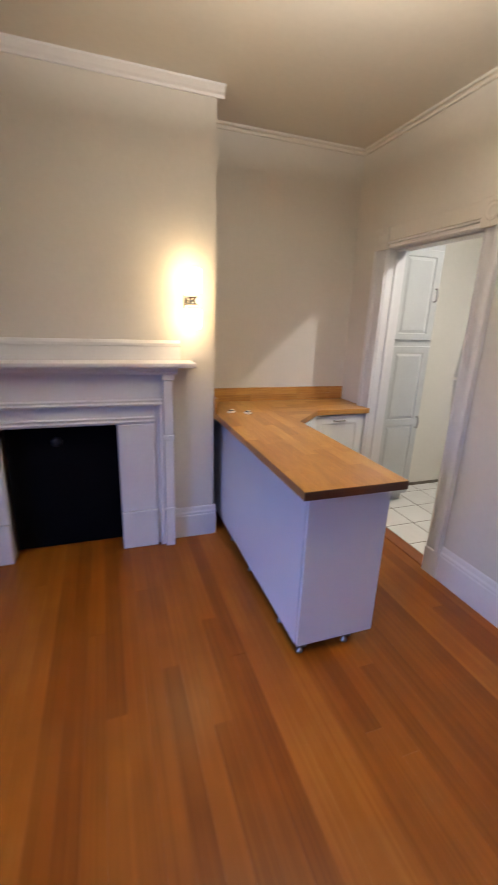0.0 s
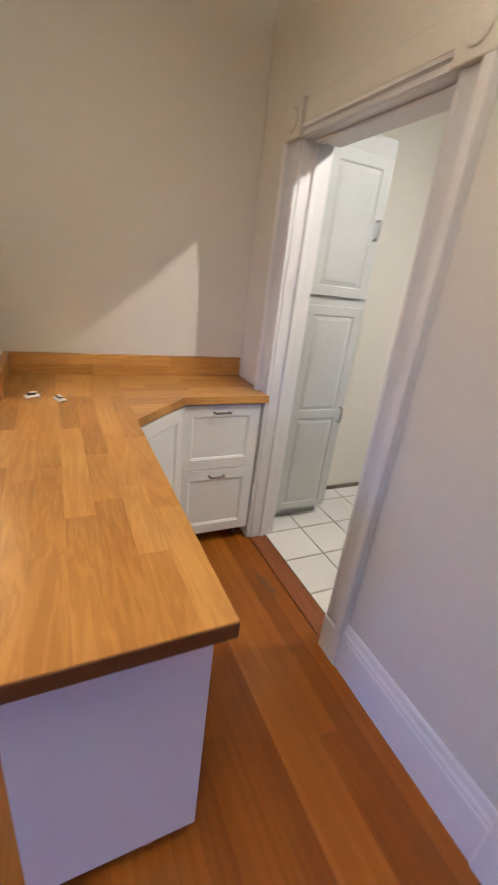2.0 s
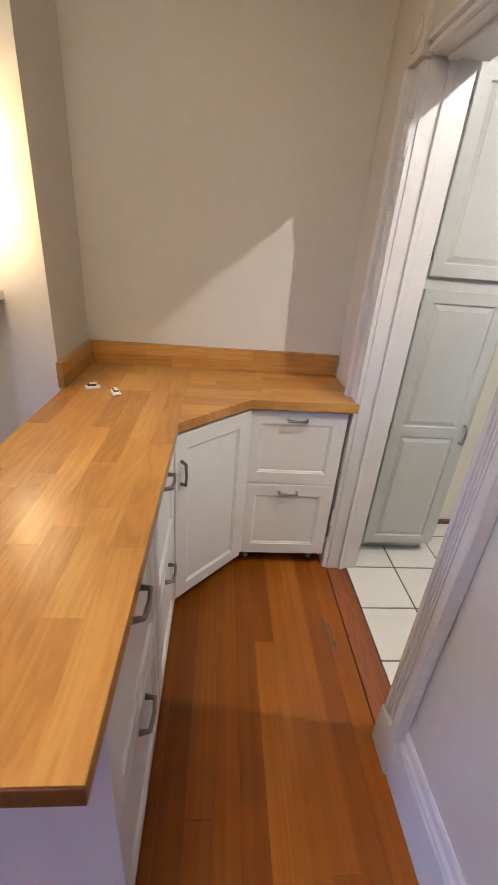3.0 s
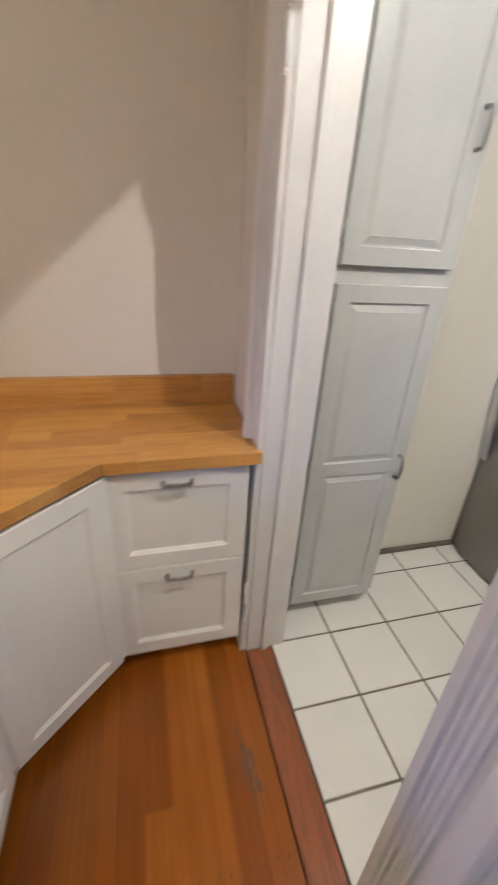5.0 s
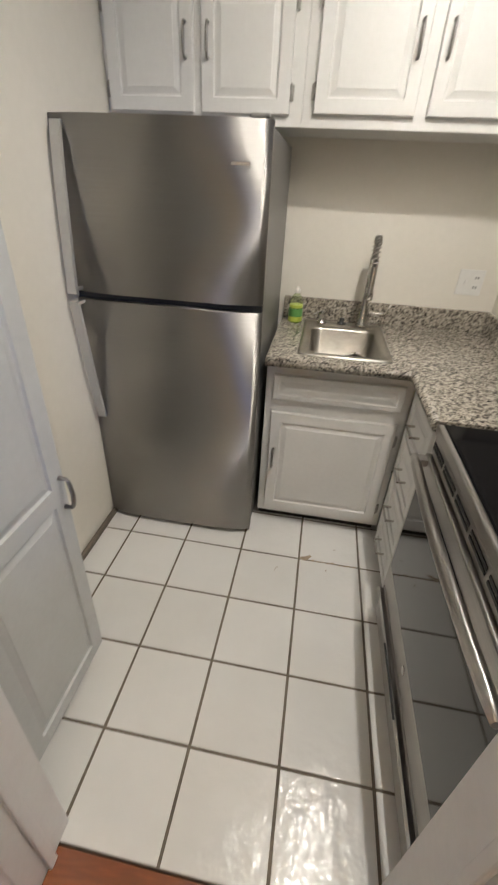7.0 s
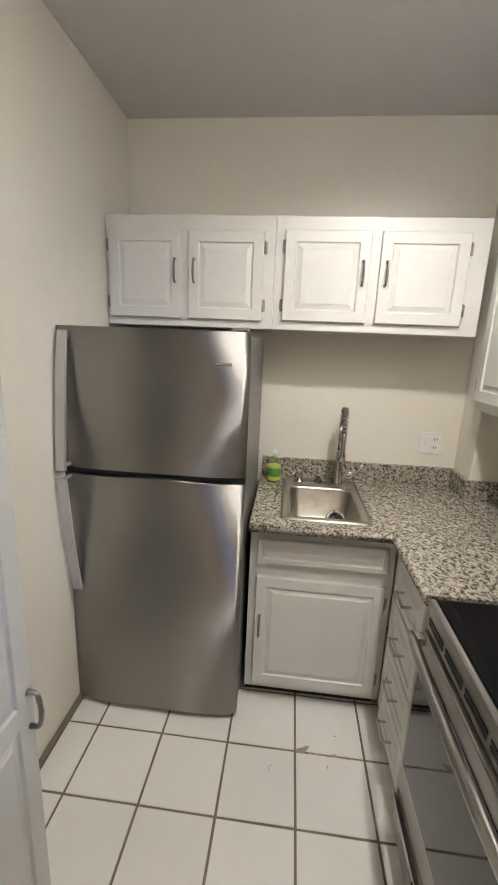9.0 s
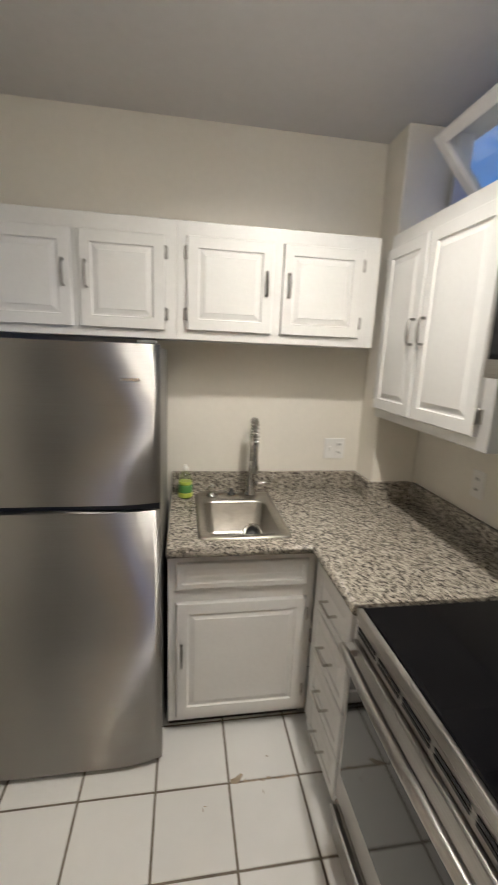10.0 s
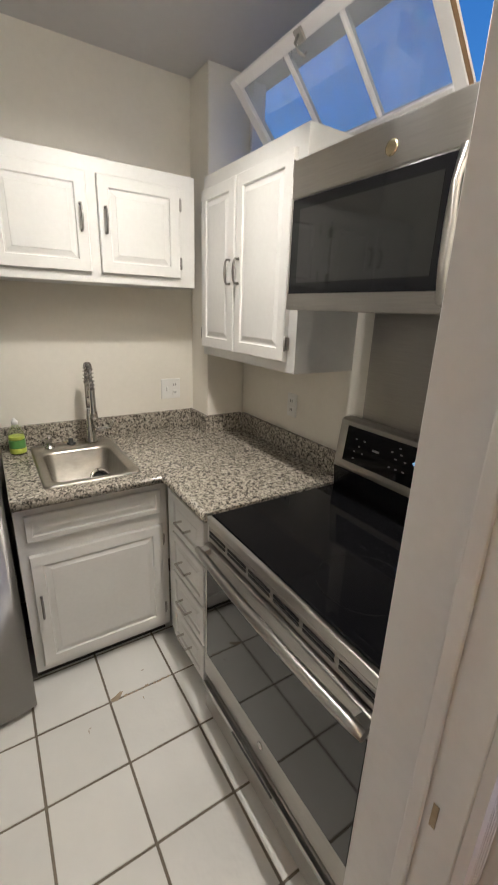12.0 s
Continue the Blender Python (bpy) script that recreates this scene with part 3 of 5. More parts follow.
tall_window("window_1", pose(XW, WY0, WZ0, 0, 0, 90), WY1 - WY0, WZ1 - WZ0)
tall_window("window_2", pose(VX1, YS, WZ0, 0, 0, 180), VX1 - VX0, WZ1 - WZ0)

# ---- fireplace ----
fire = thing("fireplace_surround", "white painted wooden mantelpiece with pilasters around a black fireboard", "fireplace", pose(1.10, CY, 0))
O = (-1.10, -CY, 0.0)
part("fireboard", boxes((FX0 - 0.02, FX1 + 0.02, CY + 0.095, CY + 0.11, 0.004, FZ + 0.02), bevel=0.003), BLACK, fire, "matt black board closing the hearth", O)
bm = bmesh.new()
lathe(bm, [(0.035, 0.0), (0.034, -0.006), (0.022, -0.014), (0.008, -0.018)], (1.06, CY + 0.095, 0.77), 18, "y")
part("fireboard_knob", bm, RUBBER, fire, "round black knob", O)
for s, xe in ((1, FX1), (-1, FX0)):
    def X(u0, u1):
        return tuple(sorted((xe + s * u0, xe + s * u1)))
    side = "panel"
    part("inner_jamb", boxes((*X(0.0, 0.03), CY - 0.03, CY + 0.094, 0.0, FZ), bevel=0.003), TRIM, fire, "", O)
    part("side_panel", boxes((*X(0.03, 0.30), CY - 0.045, CY - 0.001, 0.0, 1.05), bevel=0.003), TRIM, fire, "", O)
    part("panel_moulding", boxes((*X(0.0, 0.235), CY - 0.060, CY - 0.0455, 0.281, 0.905), bevel=0.006, seg=2), TRIM, fire, "", O)
    part("plinth", boxes((*X(0.0, 0.245), CY - 0.078, CY - 0.0305, 0.0, 0.280), bevel=0.007, seg=2), TRIM, fire, "", O)
    bm = boxes((*X(0.262, 0.292), CY - 0.085, CY - 0.0455, 0.0, 1.05), (*X(0.2935, 0.357), CY - 0.112, CY - 0.001, 0.0, 1.285), bevel=0.005, seg=2)
    part("pilaster", bm, TRIM, fire, "", O)
    for za, zb, d in ((0.80, 0.835, 0.122), (0.285, 0.305, 0.119), (1.20, 1.24, 0.124)):
        part("pilaster_collar", boxes((*X(0.287, 0.364), CY - d, CY - 0.1125, za, zb), bevel=0.004, seg=2), TRIM, fire, "", O)
part("frieze", boxes((FX0 - 0.29, FX1 + 0.29, CY - 0.070, CY - 0.001, 1.051, 1.285), bevel=0.003), TRIM, fire, "", O)
part("lintel", boxes((FX0 - 0.235, FX1 + 0.235, CY - 0.052, CY - 0.001, 0.906, 1.05), bevel=0.003), TRIM, fire, "", O)
prof = [(CY - 0.052, 0.915), (CY - 0.064, 0.915), (CY - 0.068, 0.925), (CY - 0.060, 0.935), (CY - 0.066, 0.950), (CY - 0.052, 0.958)]
part("lintel_moulding", extrude_profile(bmesh.new(), prof, "x", FX0 - 0.235, FX1 + 0.235), TRIM, fire, "", O)
prof = [(CY - 0.070, 1.030), (CY - 0.084, 1.034), (CY - 0.088, 1.046), (CY - 0.078, 1.056), (CY - 0.082, 1.068), (CY - 0.0705, 1.078)]
part("frieze_moulding", extrude_profile(bmesh.new(), prof, "x", FX0 - 0.29, FX1 + 0.29), TRIM, fire, "", O)
prof = [(CY - 0.001, 1.240), (CY - 0.125, 1.240), (CY - 0.130, 1.255), (CY - 0.150, 1.268), (CY - 0.158, 1.284), (CY - 0.001, 1.284)]
part("bed_moulding", extrude_profile(bmesh.new(), prof, "x", 0.37, 1.83), TRIM, fire, "", O)
prof = [(CY, 1.285), (CY - 0.170, 1.285), (CY - 0.182, 1.291), (CY - 0.186, 1.300), (CY - 0.186, 1.312), (CY - 0.182, 1.317), (CY, 1.318)]
part("mantel_shelf", extrude_profile(bmesh.new(), prof, "x", 0.26, 1.94), TRIM, fire, "", O)
prof = [(CY, 1.3185), (CY - 0.018, 1.3185), (CY - 0.018, 1.405), (CY - 0.024, 1.412), (CY - 0.024, 1.428), (CY - 0.012, 1.440), (CY, 1.446)]
part("back_board", extrude_profile(bmesh.new(), prof, "x", 0.33, 1.87), TRIM, fire, "", O)

# sconces on the chimney breast
def wall_sconce(x):
    s = thing("wall_sconce", "lit two-light wall sconce with opal glass shades and crystal arm", "wall lamp", pose(x, CY, 1.665))
    part("wall_plate", boxes((-0.028, 0.028, -0.014, -0.0005, -0.085, 0.085), bevel=0.006, seg=2), CHROME, s)
    bm = bmesh.new()
    sweep(bm, [(0, -0.014, 0.03), (0.0, -0.06, 0.035), (0.005, -0.10, 0.03)], 0.008)
    part("arm", bm, CHROME, s)
    bm = bmesh.new()
    lathe(bm, [(0.016, -0.030), (0.034, -0.026), (0.036, -0.016), (0.022, -0.006), (0.022, 0.012), (0.036, 0.020), (0.036, 0.032), (0.016, 0.036)], (0.005, -0.105, 0.025), 16)
    part("holder", bm, CHROME, s, "faceted crystal and chrome holder")
    for z0, z1 in ((0.070, 0.215), (-0.140, -0.020)):
        bm = bmesh.new()
        lathe(bm, [(0.040, z0), (0.056, z0 + 0.008), (0.060, (z0 + z1) / 2), (0.060, z1 - 0.006), (0.052, z1)], (0.005, -0.105, 0.0), 24)
        shade = part("shade", bm, SHADE, s, "glowing opal glass shade")
        bm = bmesh.new()
        za, zb = (z1 + 0.0004, z1 + 0.004) if z1 > 0 else (z0 - 0.004, z0 - 0.0004)
        lathe(bm, [(0.034, za), (0.034, zb)], (0.005, -0.105, 0.0), 20)
        part("bulb", bm, OPEN_END, shade, "bare bulb light at the open end")
    return s

sc = wall_sconce(1.925)

# ---- butcher-block counter and its cabinets ----
ZT, TH = 0.945, 0.040
counter = thing("counter_top", "oiled oak butcher-block counter in an L shape with upstands", "counter", pose(2.12, 3.955, ZT - TH))
CO = (-2.12, -3.955, -(ZT - TH))
rng = random.Random(7)


def stave_run(x0, x1, y0, y1, along, width, mat, z0=ZT - TH, z1=ZT):
    """Glued staves of uneven length, each a piece of its own."""
    a0, a1, b0, b1 = (y0, y1, x0, x1) if along == "y" else (x0, x1, y0, y1)
    rows = max(1, round((b1 - b0) / width))
    w = (b1 - b0) / rows
    for k in range(rows):
        p = a0 - rng.uniform(0.0, 0.3)
        while p < a1 - 0.01:
            q = p + rng.uniform(0.28, 0.62)
            if a1 - q < 0.12:
                q = a1
            lo, hi = max(p, a0), min(q, a1)
            if hi - lo > 0.01:
                g = 0.00004
                d = (b0 + k * w + g, b0 + (k + 1) * w - g, lo + g, hi - g) if along == "y" else (lo + g, hi - g, b0 + k * w + g, b0 + (k + 1) * w - g)
                cx, cy = (d[0] + d[1]) / 2, (d[2] + d[3]) / 2
                ob = part("stave", boxes((d[0] - cx, d[1] - cx, d[2] - cy, d[3] - cy, z0 - ZT, z1 - ZT), bevel=0.0003), mat, counter)
                ob.location = (cx + CO[0], cy + CO[1], ZT + CO[2])
            p = q


stave_run(2.120, 2.628, 3.957, CY - 0.002, "y", 0.073, OAK_Y)
stave_run(CX1 + 0.004, 2.628, CY - 0.002, YN - 0.002, "y", 0.075, OAK_Y)
stave_run(2.6285, 3.385, 5.335, YN - 0.002, "x", 0.058, OAK_X)
for k in range(3):
    a, b = 0.285 * k / 3, 0.285 * (k + 1) / 3
    ob = part("stave", prism(bmesh.new(), [(2.6285, 5.05 + a), (2.6285 + a, 5.05 + a), (2.6285 + b, 5.05 + b), (2.6285, 5.05 + b)] if k else [(2.6285, 5.05), (2.6285 + b, 5.05 + b), (2.6285, 5.05 + b)], ZT - TH, ZT), OAK_X, counter, shift=CO)
part("end_edge", boxes((2.120, 2.628, 3.953, 3.9568, ZT - TH, ZT - 0.0012), bevel=0.001), OAK_EDGE, counter, "darker sealed end grain", CO)
stave_run(CX1 + 0.026, 3.385, YN - 0.027, YN - 0.002, "x", 0.025, OAK_X, ZT + 0.0005, ZT + 0.054)
stave_run(CX1 + 0.026, 3.385, YN - 0.027, YN - 0.002, "x", 0.025, OAK_X, ZT + 0.0545, ZT + 0.108)
stave_run(CX1 + 0.0005, CX1 + 0.0255, 5.352, YN - 0.002, "y", 0.025, OAK_Y, ZT + 0.0005, ZT + 0.054)
stave_run(CX1 + 0.0005, CX1 + 0.0255, 5.352, YN - 0.002, "y", 0.025, OAK_Y, ZT + 0.0545, ZT + 0.108)

UZ0, UZ1 = 0.085, 0.8945


def bar_pull(u0, u1, z, y=0.0, vertical=False):
    """A flat bowed bar pull on a front whose face is at y."""
    bm = bmesh.new()
    if vertical:
        pts = [(u0, y, z - 0.05), (u0, y - 0.026, z - 0.046), (u0, y - 0.030, z), (u0, y - 0.026, z + 0.046), (u0, y, z + 0.05)]
    else:
        pts = [(u0, y, z), (u0 + 0.004, y - 0.026, z + 0.003), ((u0 + u1) / 2, y - 0.030, z + 0.004), (u1 - 0.004, y - 0.026, z + 0.003), (u1, y, z)]
    return sweep(bm, pts, [0.008, 0.0065, 0.0055, 0.0065, 0.008], 8)


def leg(parent, x, y, h):
    bm = bmesh.new()
    lathe(bm, [(0.018, 0.0), (0.018, 0.008), (0.011, 0.011), (0.011, h - 0.014), (0.020, h - 0.010), (0.020, h)], (x, y, -h), 14)
    part("leg", bm, PEWTER, parent, "round grey adjustable foot")


def drawer_base(m, w, depth, label, kind="drawers", legs=True):
    """A white base unit on feet; its front faces -y in its own space."""
    c = thing("base_cabinet", label, "cabinet", m, group="white base cabinets under the oak counter")
    h = UZ1 - UZ0
    part("body", boxes((0.001, w - 0.001, 0.021, depth, 0.012, h), bevel=0.001), WHITE, c)
    if kind == "drawers":
        for z0, z1, hz in ((0.0, 0.424, 0.345), (0.428, h - 0.004, 0.345)):
            hh = z1 - z0
            f = part("drawer_front", framed_front(w - 0.004, hh, 0.020, [(0.062, w - 0.066, 0.062, hh - 0.062)], False), WHITE, c)
            f.location = (0.002, 0, z0)
            part("handle", bar_pull(w / 2 - 0.048, w / 2 + 0.040, hh - 0.040), PEWTER, f, "pewter bow handle")
    else:
        part("filler", boxes((-0.016, 0.001, 0.006, 0.05, 0.012, h - 0.004), (w - 0.001, w + 0.016, 0.006, 0.05, 0.012, h - 0.004)), WHITE, c)
        f = part("door", framed_front(w - 0.004, h - 0.004, 0.020, [(0.062, w - 0.066, 0.062, h - 0.066)], False), WHITE, c)
        f.location = (0.002, 0, 0.0)
        part("handle", bar_pull(0.032, 0, h - 0.165, vertical=True), PEWTER, f, "pewter bow handle")
    if legs:
        for x, y in ((0.05, 0.08), (w - 0.05, 0.08), (0.05, depth - 0.06), (w - 0.05, depth - 0.06)):
            leg(c, x, y, UZ0 - 0.0005)
    return c


drawer_base(pose(2.613, 4.072, UZ0 + 0.0005, 0, 0, 90), 0.494, 0.400, "white two-drawer base cabinet with pewter handles under the oak counter")
drawer_base(pose(2.613, 4.567, UZ0 + 0.0005, 0, 0, 90), 0.471, 0.400, "white two-drawer base cabinet with pewter handles beside the corner door")
drawer_base(pose(2.900, 5.360, UZ0 + 0.0005), 0.458, 0.40, "white two-drawer base cabinet beside the kitchen doorway")
cor = drawer_base(pose(2.615, 5.041, UZ0 + 0.0005, 0, 0, 45), 0.424, 0.22, "white corner cabinet with a single framed door set at an angle", "door")
panel = thing("end_panel", "plain white panel closing the end of the counter run", "panel", pose(2.41, 4.06, 0.0745))
part("board", boxes((-0.213, 0.213, -0.010, 0.008, 0.0, 0.8295), bevel=0.0015), PANEL, panel)
leg(panel, -0.172, 0.035, 0.0742)
leg(panel, 0.085, 0.035, 0.0742)
back = thing("back_panel", "plain white panel along the back of the counter run", "panel", pose(2.202, 4.72, 0.0745))
part("board", boxes((-0.010, 0.008, -0.648, 1.060, 0.0, 0.8295), bevel=0.0015), PANEL, back)
for y in (-0.4, 0.1, 0.5):
    leg(back, 0.025, y, 0.0742)


def gadget(x, y, turn, label):
    g = thing("door_latch", label, "latch", pose(x, y, ZT + 0.0008, 0, 0, turn), group="latches on the counter")
    part("body", boxes((-0.030, 0.030, -0.016, 0.016, 0.0, 0.012), bevel=0.004, seg=2), PLASTIC, g)
    part("pad", boxes((-0.020, 0.014, -0.010, 0.010, 0.0122, 0.019), bevel=0.002), RUBBER, g, "black insert")
    part("cap", boxes((-0.012, 0.020, -0.007, 0.007, 0.0192, 0.025), bevel=0.002), PLASTIC, g)
    part("ring", boxes((0.0305, 0.040, -0.012, 0.012, 0.002, 0.008), bevel=0.002), CHROME, g, "metal tab")
    return g


gadget(2.237, 5.375, 25, "small white plastic latch with a black insert")
gadget(2.345, 5.322, -65, "small white plastic catch with a dark slot")

# ---- tall cabinet beside the doorway ----
# grey-white paint of the lower cabinets, darkened to imitate weaker lamp light
tall = thing("pantry_cabinet", "tall grey-white painted pantry cabinet with raised-panel doors", "cabinet", pose(3.565, 5.488, 0))
TW, TD = 0.462, YN - 0.013 - 5.488
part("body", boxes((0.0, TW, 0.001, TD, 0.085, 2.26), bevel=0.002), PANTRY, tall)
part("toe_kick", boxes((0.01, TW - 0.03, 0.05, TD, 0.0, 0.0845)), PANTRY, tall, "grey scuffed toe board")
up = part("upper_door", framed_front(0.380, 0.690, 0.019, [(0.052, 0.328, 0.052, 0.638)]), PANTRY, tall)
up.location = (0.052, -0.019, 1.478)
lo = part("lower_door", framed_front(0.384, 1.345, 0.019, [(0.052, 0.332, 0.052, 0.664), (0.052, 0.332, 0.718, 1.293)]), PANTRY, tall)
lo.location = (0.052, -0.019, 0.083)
part("handle", arc_pull((0.358, 0.0, 0.310), (0.358, 0.0, 0.405), (0, -1, 0), 0.0055), HINGE, up, "bowed dark steel pull")
part("handle", arc_pull((0.366, 0.0, 0.640), (0.366, 0.0, 0.735), (0, -1, 0), 0.0055), HINGE, lo, "bowed dark steel pull")
for d, zs in ((up, (0.09, 0.60)), (lo, (0.143, 0.70, 1.26))):
    for z in zs:
        bm = boxes((-0.016, -0.001, 0.008, 0.0185, z - 0.028, z + 0.028), bevel=0.002)
        sweep(bm, [(-0.004, 0.004, z - 0.030), (-0.004, 0.004, z + 0.030)], 0.0048)
        part("hinge", bm, HINGE, d, "dull steel hinge")

# ---- refrigerator ----
fr = thing("refrigerator", "stainless steel top-freezer refrigerator standing against the cream wall", "refrigerator", pose(4.702, 5.785, 0, 0, 0, -90))
FW = 0.722
part("body", boxes((0.004, FW - 0.004, 0.075, 0.72, 0.035, 1.645), bevel=0.006, seg=2), FRIDGE_SIDE, fr, "grey textured steel cabinet")
part("base_grille", boxes((0.02, FW - 0.02, 0.09, 0.20, 0.0, 0.0345)), RUBBER, fr)


def fridge_door(z0, z1):
    """A door with a softly bowed face and rounded edges."""
    bm = bmesh.new()
    n = 28
    rows = []
    for k in range(n + 1):
        u = k / n
        x = FW * u
        e = 2 * u - 1
        y = 0.002 * e * e + 0.026 * max(0.0, (abs(e) - 0.50) / 0.50) ** 2.3
        rows.append((x, y))
    rows = rows + [(FW, 0.066), (0.0, 0.066)]
    prism(bm, rows, z0, z1)
    for f in bm.faces:
        if len(f.verts) == 4 and abs(f.calc_center_median().y) < 0.055:
            f.smooth = True
    return bm


fz = part("freezer_door", fridge_door(1.120, 1.655), STEEL_V, fr)
fd = part("fridge_door", fridge_door(0.030, 1.094), STEEL_V, fr)
part("door_gap", boxes((0.003, FW - 0.003, 0.034, 0.072, 1.0945, 1.1195)), RUBBER, fr, "black gasket between the doors")
for d, z0, z1 in ((fz, 1.124, 1.638), (fd, 1.092, 0.585)):
    bm = bmesh.new()
    pts = [(0.030 + 0.004 * s, 0.010 - 0.062 * (1 - s) ** 0.7, z0 + (z1 - z0) * s) for s in (0, 0.08, 0.2, 0.35, 0.5, 0.65, 0.8, 0.92, 1.0)]
    lo_r, hi_r = [], []
    for x, y, z in pts:
        lo_r.append([bm.verts.new((x + a, y + b, z)) for a, b in ((-0.019, 0.007), (-0.017, -0.005), (0.017, -0.005), (0.019, 0.007))])
    for a, b in zip(lo_r, lo_r[1:]):
        for j in range(4):
            bm.faces.new((a[j], a[(j + 1) % 4], b[(j + 1) % 4], b[j]))
    bm.faces.new(lo_r[0])
    bm.faces.new(lo_r[-1])
    za, zb = sorted((z0 + 0.004 * (1 if z1 > z0 else -1), z0 + 0.014 * (1 if z1 > z0 else -1)))
    box(bm, 0.020, 0.034, -0.040, 0.030, za, zb)
    part("handle", bm, HANDLE, d, "long flat silver handle")
part("badge", boxes((0.600, 0.660, 0.0030, 0.012, 1.538, 1.547), bevel=0.001), CHROME, fz, "small chrome badge")
part("top_hinge", boxes((FW - 0.07, FW - 0.01, 0.02, 0.09, 1.6555, 1.668), bevel=0.004), FRIDGE_SIDE, fr)


# ---- painted kitchen cabinets ----
def pull(x, z0, z1):
    return arc_pull((x, 0.0, z0), (x, 0.0, z1), (0, -1, 0), 0.0048, 0.024)


def square_pull(x0, x1, z, rise=0.030):
    """A straight bar on two square feet."""
    bm = boxes((x0, x0 + 0.007, -rise, 0.0, z - 0.0045, z + 0.0045), (x1 - 0.007, x1, -rise, 0.0, z - 0.0045, z + 0.0045), (x0, x1, -rise - 0.006, -rise + 0.0005, z - 0.005, z + 0.005))
    bmesh.ops.bevel(bm, geom=bm.edges[:], offset=0.0012, segments=1, affect="EDGES", profile=0.5)
    return bm


def hinges(door, x, zs, outer):
    for z in zs:
        bm = boxes((x - 0.002, x + 0.013, 0.008, 0.0185, z - 0.024, z + 0.024) if outer > 0 else (x - 0.013, x + 0.002, 0.008, 0.0185, z - 0.024, z + 0.024), bevel=0.002)
        sweep(bm, [(x + 0.002 * outer, 0.004, z - 0.026), (x + 0.002 * outer, 0.004, z + 0.026)], 0.0042)
        part("hinge", bm, HINGE, door, "small dull steel hinge")


def wall_cabinet(m, w, h, depth, doors, label, material=OLDWHITE, pull_z=None, group=""):
    """A hung cabinet; doors as (x0, x1, z0, z1, hinge side)."""
    c = thing("wall_cabinet", label, "cabinet", m, group=group)
    part("body", boxes((0.0, w, 0.0, depth, 0.0, h), bevel=0.002), material, c)
    for x0, x1, z0, z1, side in doors:
        d = part("door", framed_front(x1 - x0, z1 - z0, 0.019, [(0.046, x1 - x0 - 0.046, 0.046, z1 - z0 - 0.046)]), material, c)
        d.location = (x0, -0.0195, z0)
        hh = z1 - z0
        px = x1 - x0 - 0.028 if side < 0 else 0.028
        a = pull_z if pull_z else hh * 0.42
        part("handle", pull(px, a, a + 0.095), PEWTER, d, "bowed pewter pull")
        hinges(d, 0.0 if side < 0 else x1 - x0, (0.065, hh - 0.065), -1 if side < 0 else 1)
    return c


UG = "white wall cabinets above the sink and refrigerator"
wall_cabinet(pose(5.18, 5.786, 1.685, 0, 0, -90), 0.768, 0.470, KX - 5.18 - 0.001, [(0.018, 0.354, 0.035, 0.405, -1), (0.384, 0.720, 0.035, 0.405, 1)], "low white painted wall cabinet above the refrigerator", group=UG)
wall_cabinet(pose(5.18, 5.0175, 1.685, 0, 0, -90), 0.885, 0.470, KX - 5.18 - 0.001, [(0.042, 0.404, 0.040, 0.412, -1), (0.446, 0.804, 0.040, 0.412, 1)], "low white painted wall cabinet above the sink", group=UG)
wall_cabinet(pose(5.178, 4.085, 1.372, 0, 0, 180), 0.750, 0.793, 4.085 - KY - 0.001, [(0.012, 0.318, 0.042, 0.732, -1), (0.334, 0.702, 0.042, 0.732, 1)], "tall white painted wall cabinet beside the microwave", pull_z=0.285, group=UG)

# sink base: face frame, false drawer front and door
sink_base = thing("sink_cabinet", "grey-white painted sink cabinet with a raised-panel door", "cabinet", pose(4.862, 5.044, 0, 0, 0, -90))
part("face_frame", boxes((0.0, 0.612, 0.0, 0.02, 0.06, 0.868), bevel=0.001), GREYWHITE, sink_base)
for x in (0.0, 0.592):
    part("side_panel", boxes((x, x + 0.02, 0.0205, 0.60, 0.06, 0.868), bevel=0.001), GREYWHITE, sink_base)
part("toe_kick", boxes((0.0, 0.60, 0.045, 0.06, 0.0, 0.0595)), DARK, sink_base, "near-black toe board")
f = part("drawer_front", framed_front(0.545, 0.112, 0.019, [(0.022, 0.523, 0.022, 0.090)]), GREYWHITE, sink_base)
f.location = (0.034, -0.0195, 0.705)
d = part("door", framed_front(0.548, 0.545, 0.019, [(0.046, 0.502, 0.046, 0.499)]), GREYWHITE, sink_base)
d.location = (0.034, -0.0195, 0.095)
part("handle", pull(0.022, 0.26, 0.355), PEWTER, d, "bowed pewter pull")
hinges(d, 0.548, (0.08, 0.465), 1)

drawers = thing("drawer_cabinet", "grey-white painted four-drawer cabinet between sink and range", "cabinet", pose(4.845, 4.432, 0, 0, 0, 180))
part("body", boxes((0.0, 0.448, 0.0, 0.62, 0.06, 0.868), bevel=0.001), GREYWHITE, drawers)
part("toe_kick", boxes((0.0, 0.448, 0.05, 0.40, 0.0, 0.0595)), DARK, drawers, "near-black toe board")
for z0, z1 in ((0.662, 0.842), (0.462, 0.648), (0.272, 0.448), (0.085, 0.258)):
    f = part("drawer_front", framed_front(0.318, z1 - z0, 0.019, [(0.030, 0.288, 0.030, z1 - z0 - 0.030)]), GREYWHITE, drawers)
    f.location = (0.085, -0.0195, z0)
    part("handle", square_pull(0.112, 0.208, (z1 - z0) / 2), CHROME, f, "squared chrome bar pull")

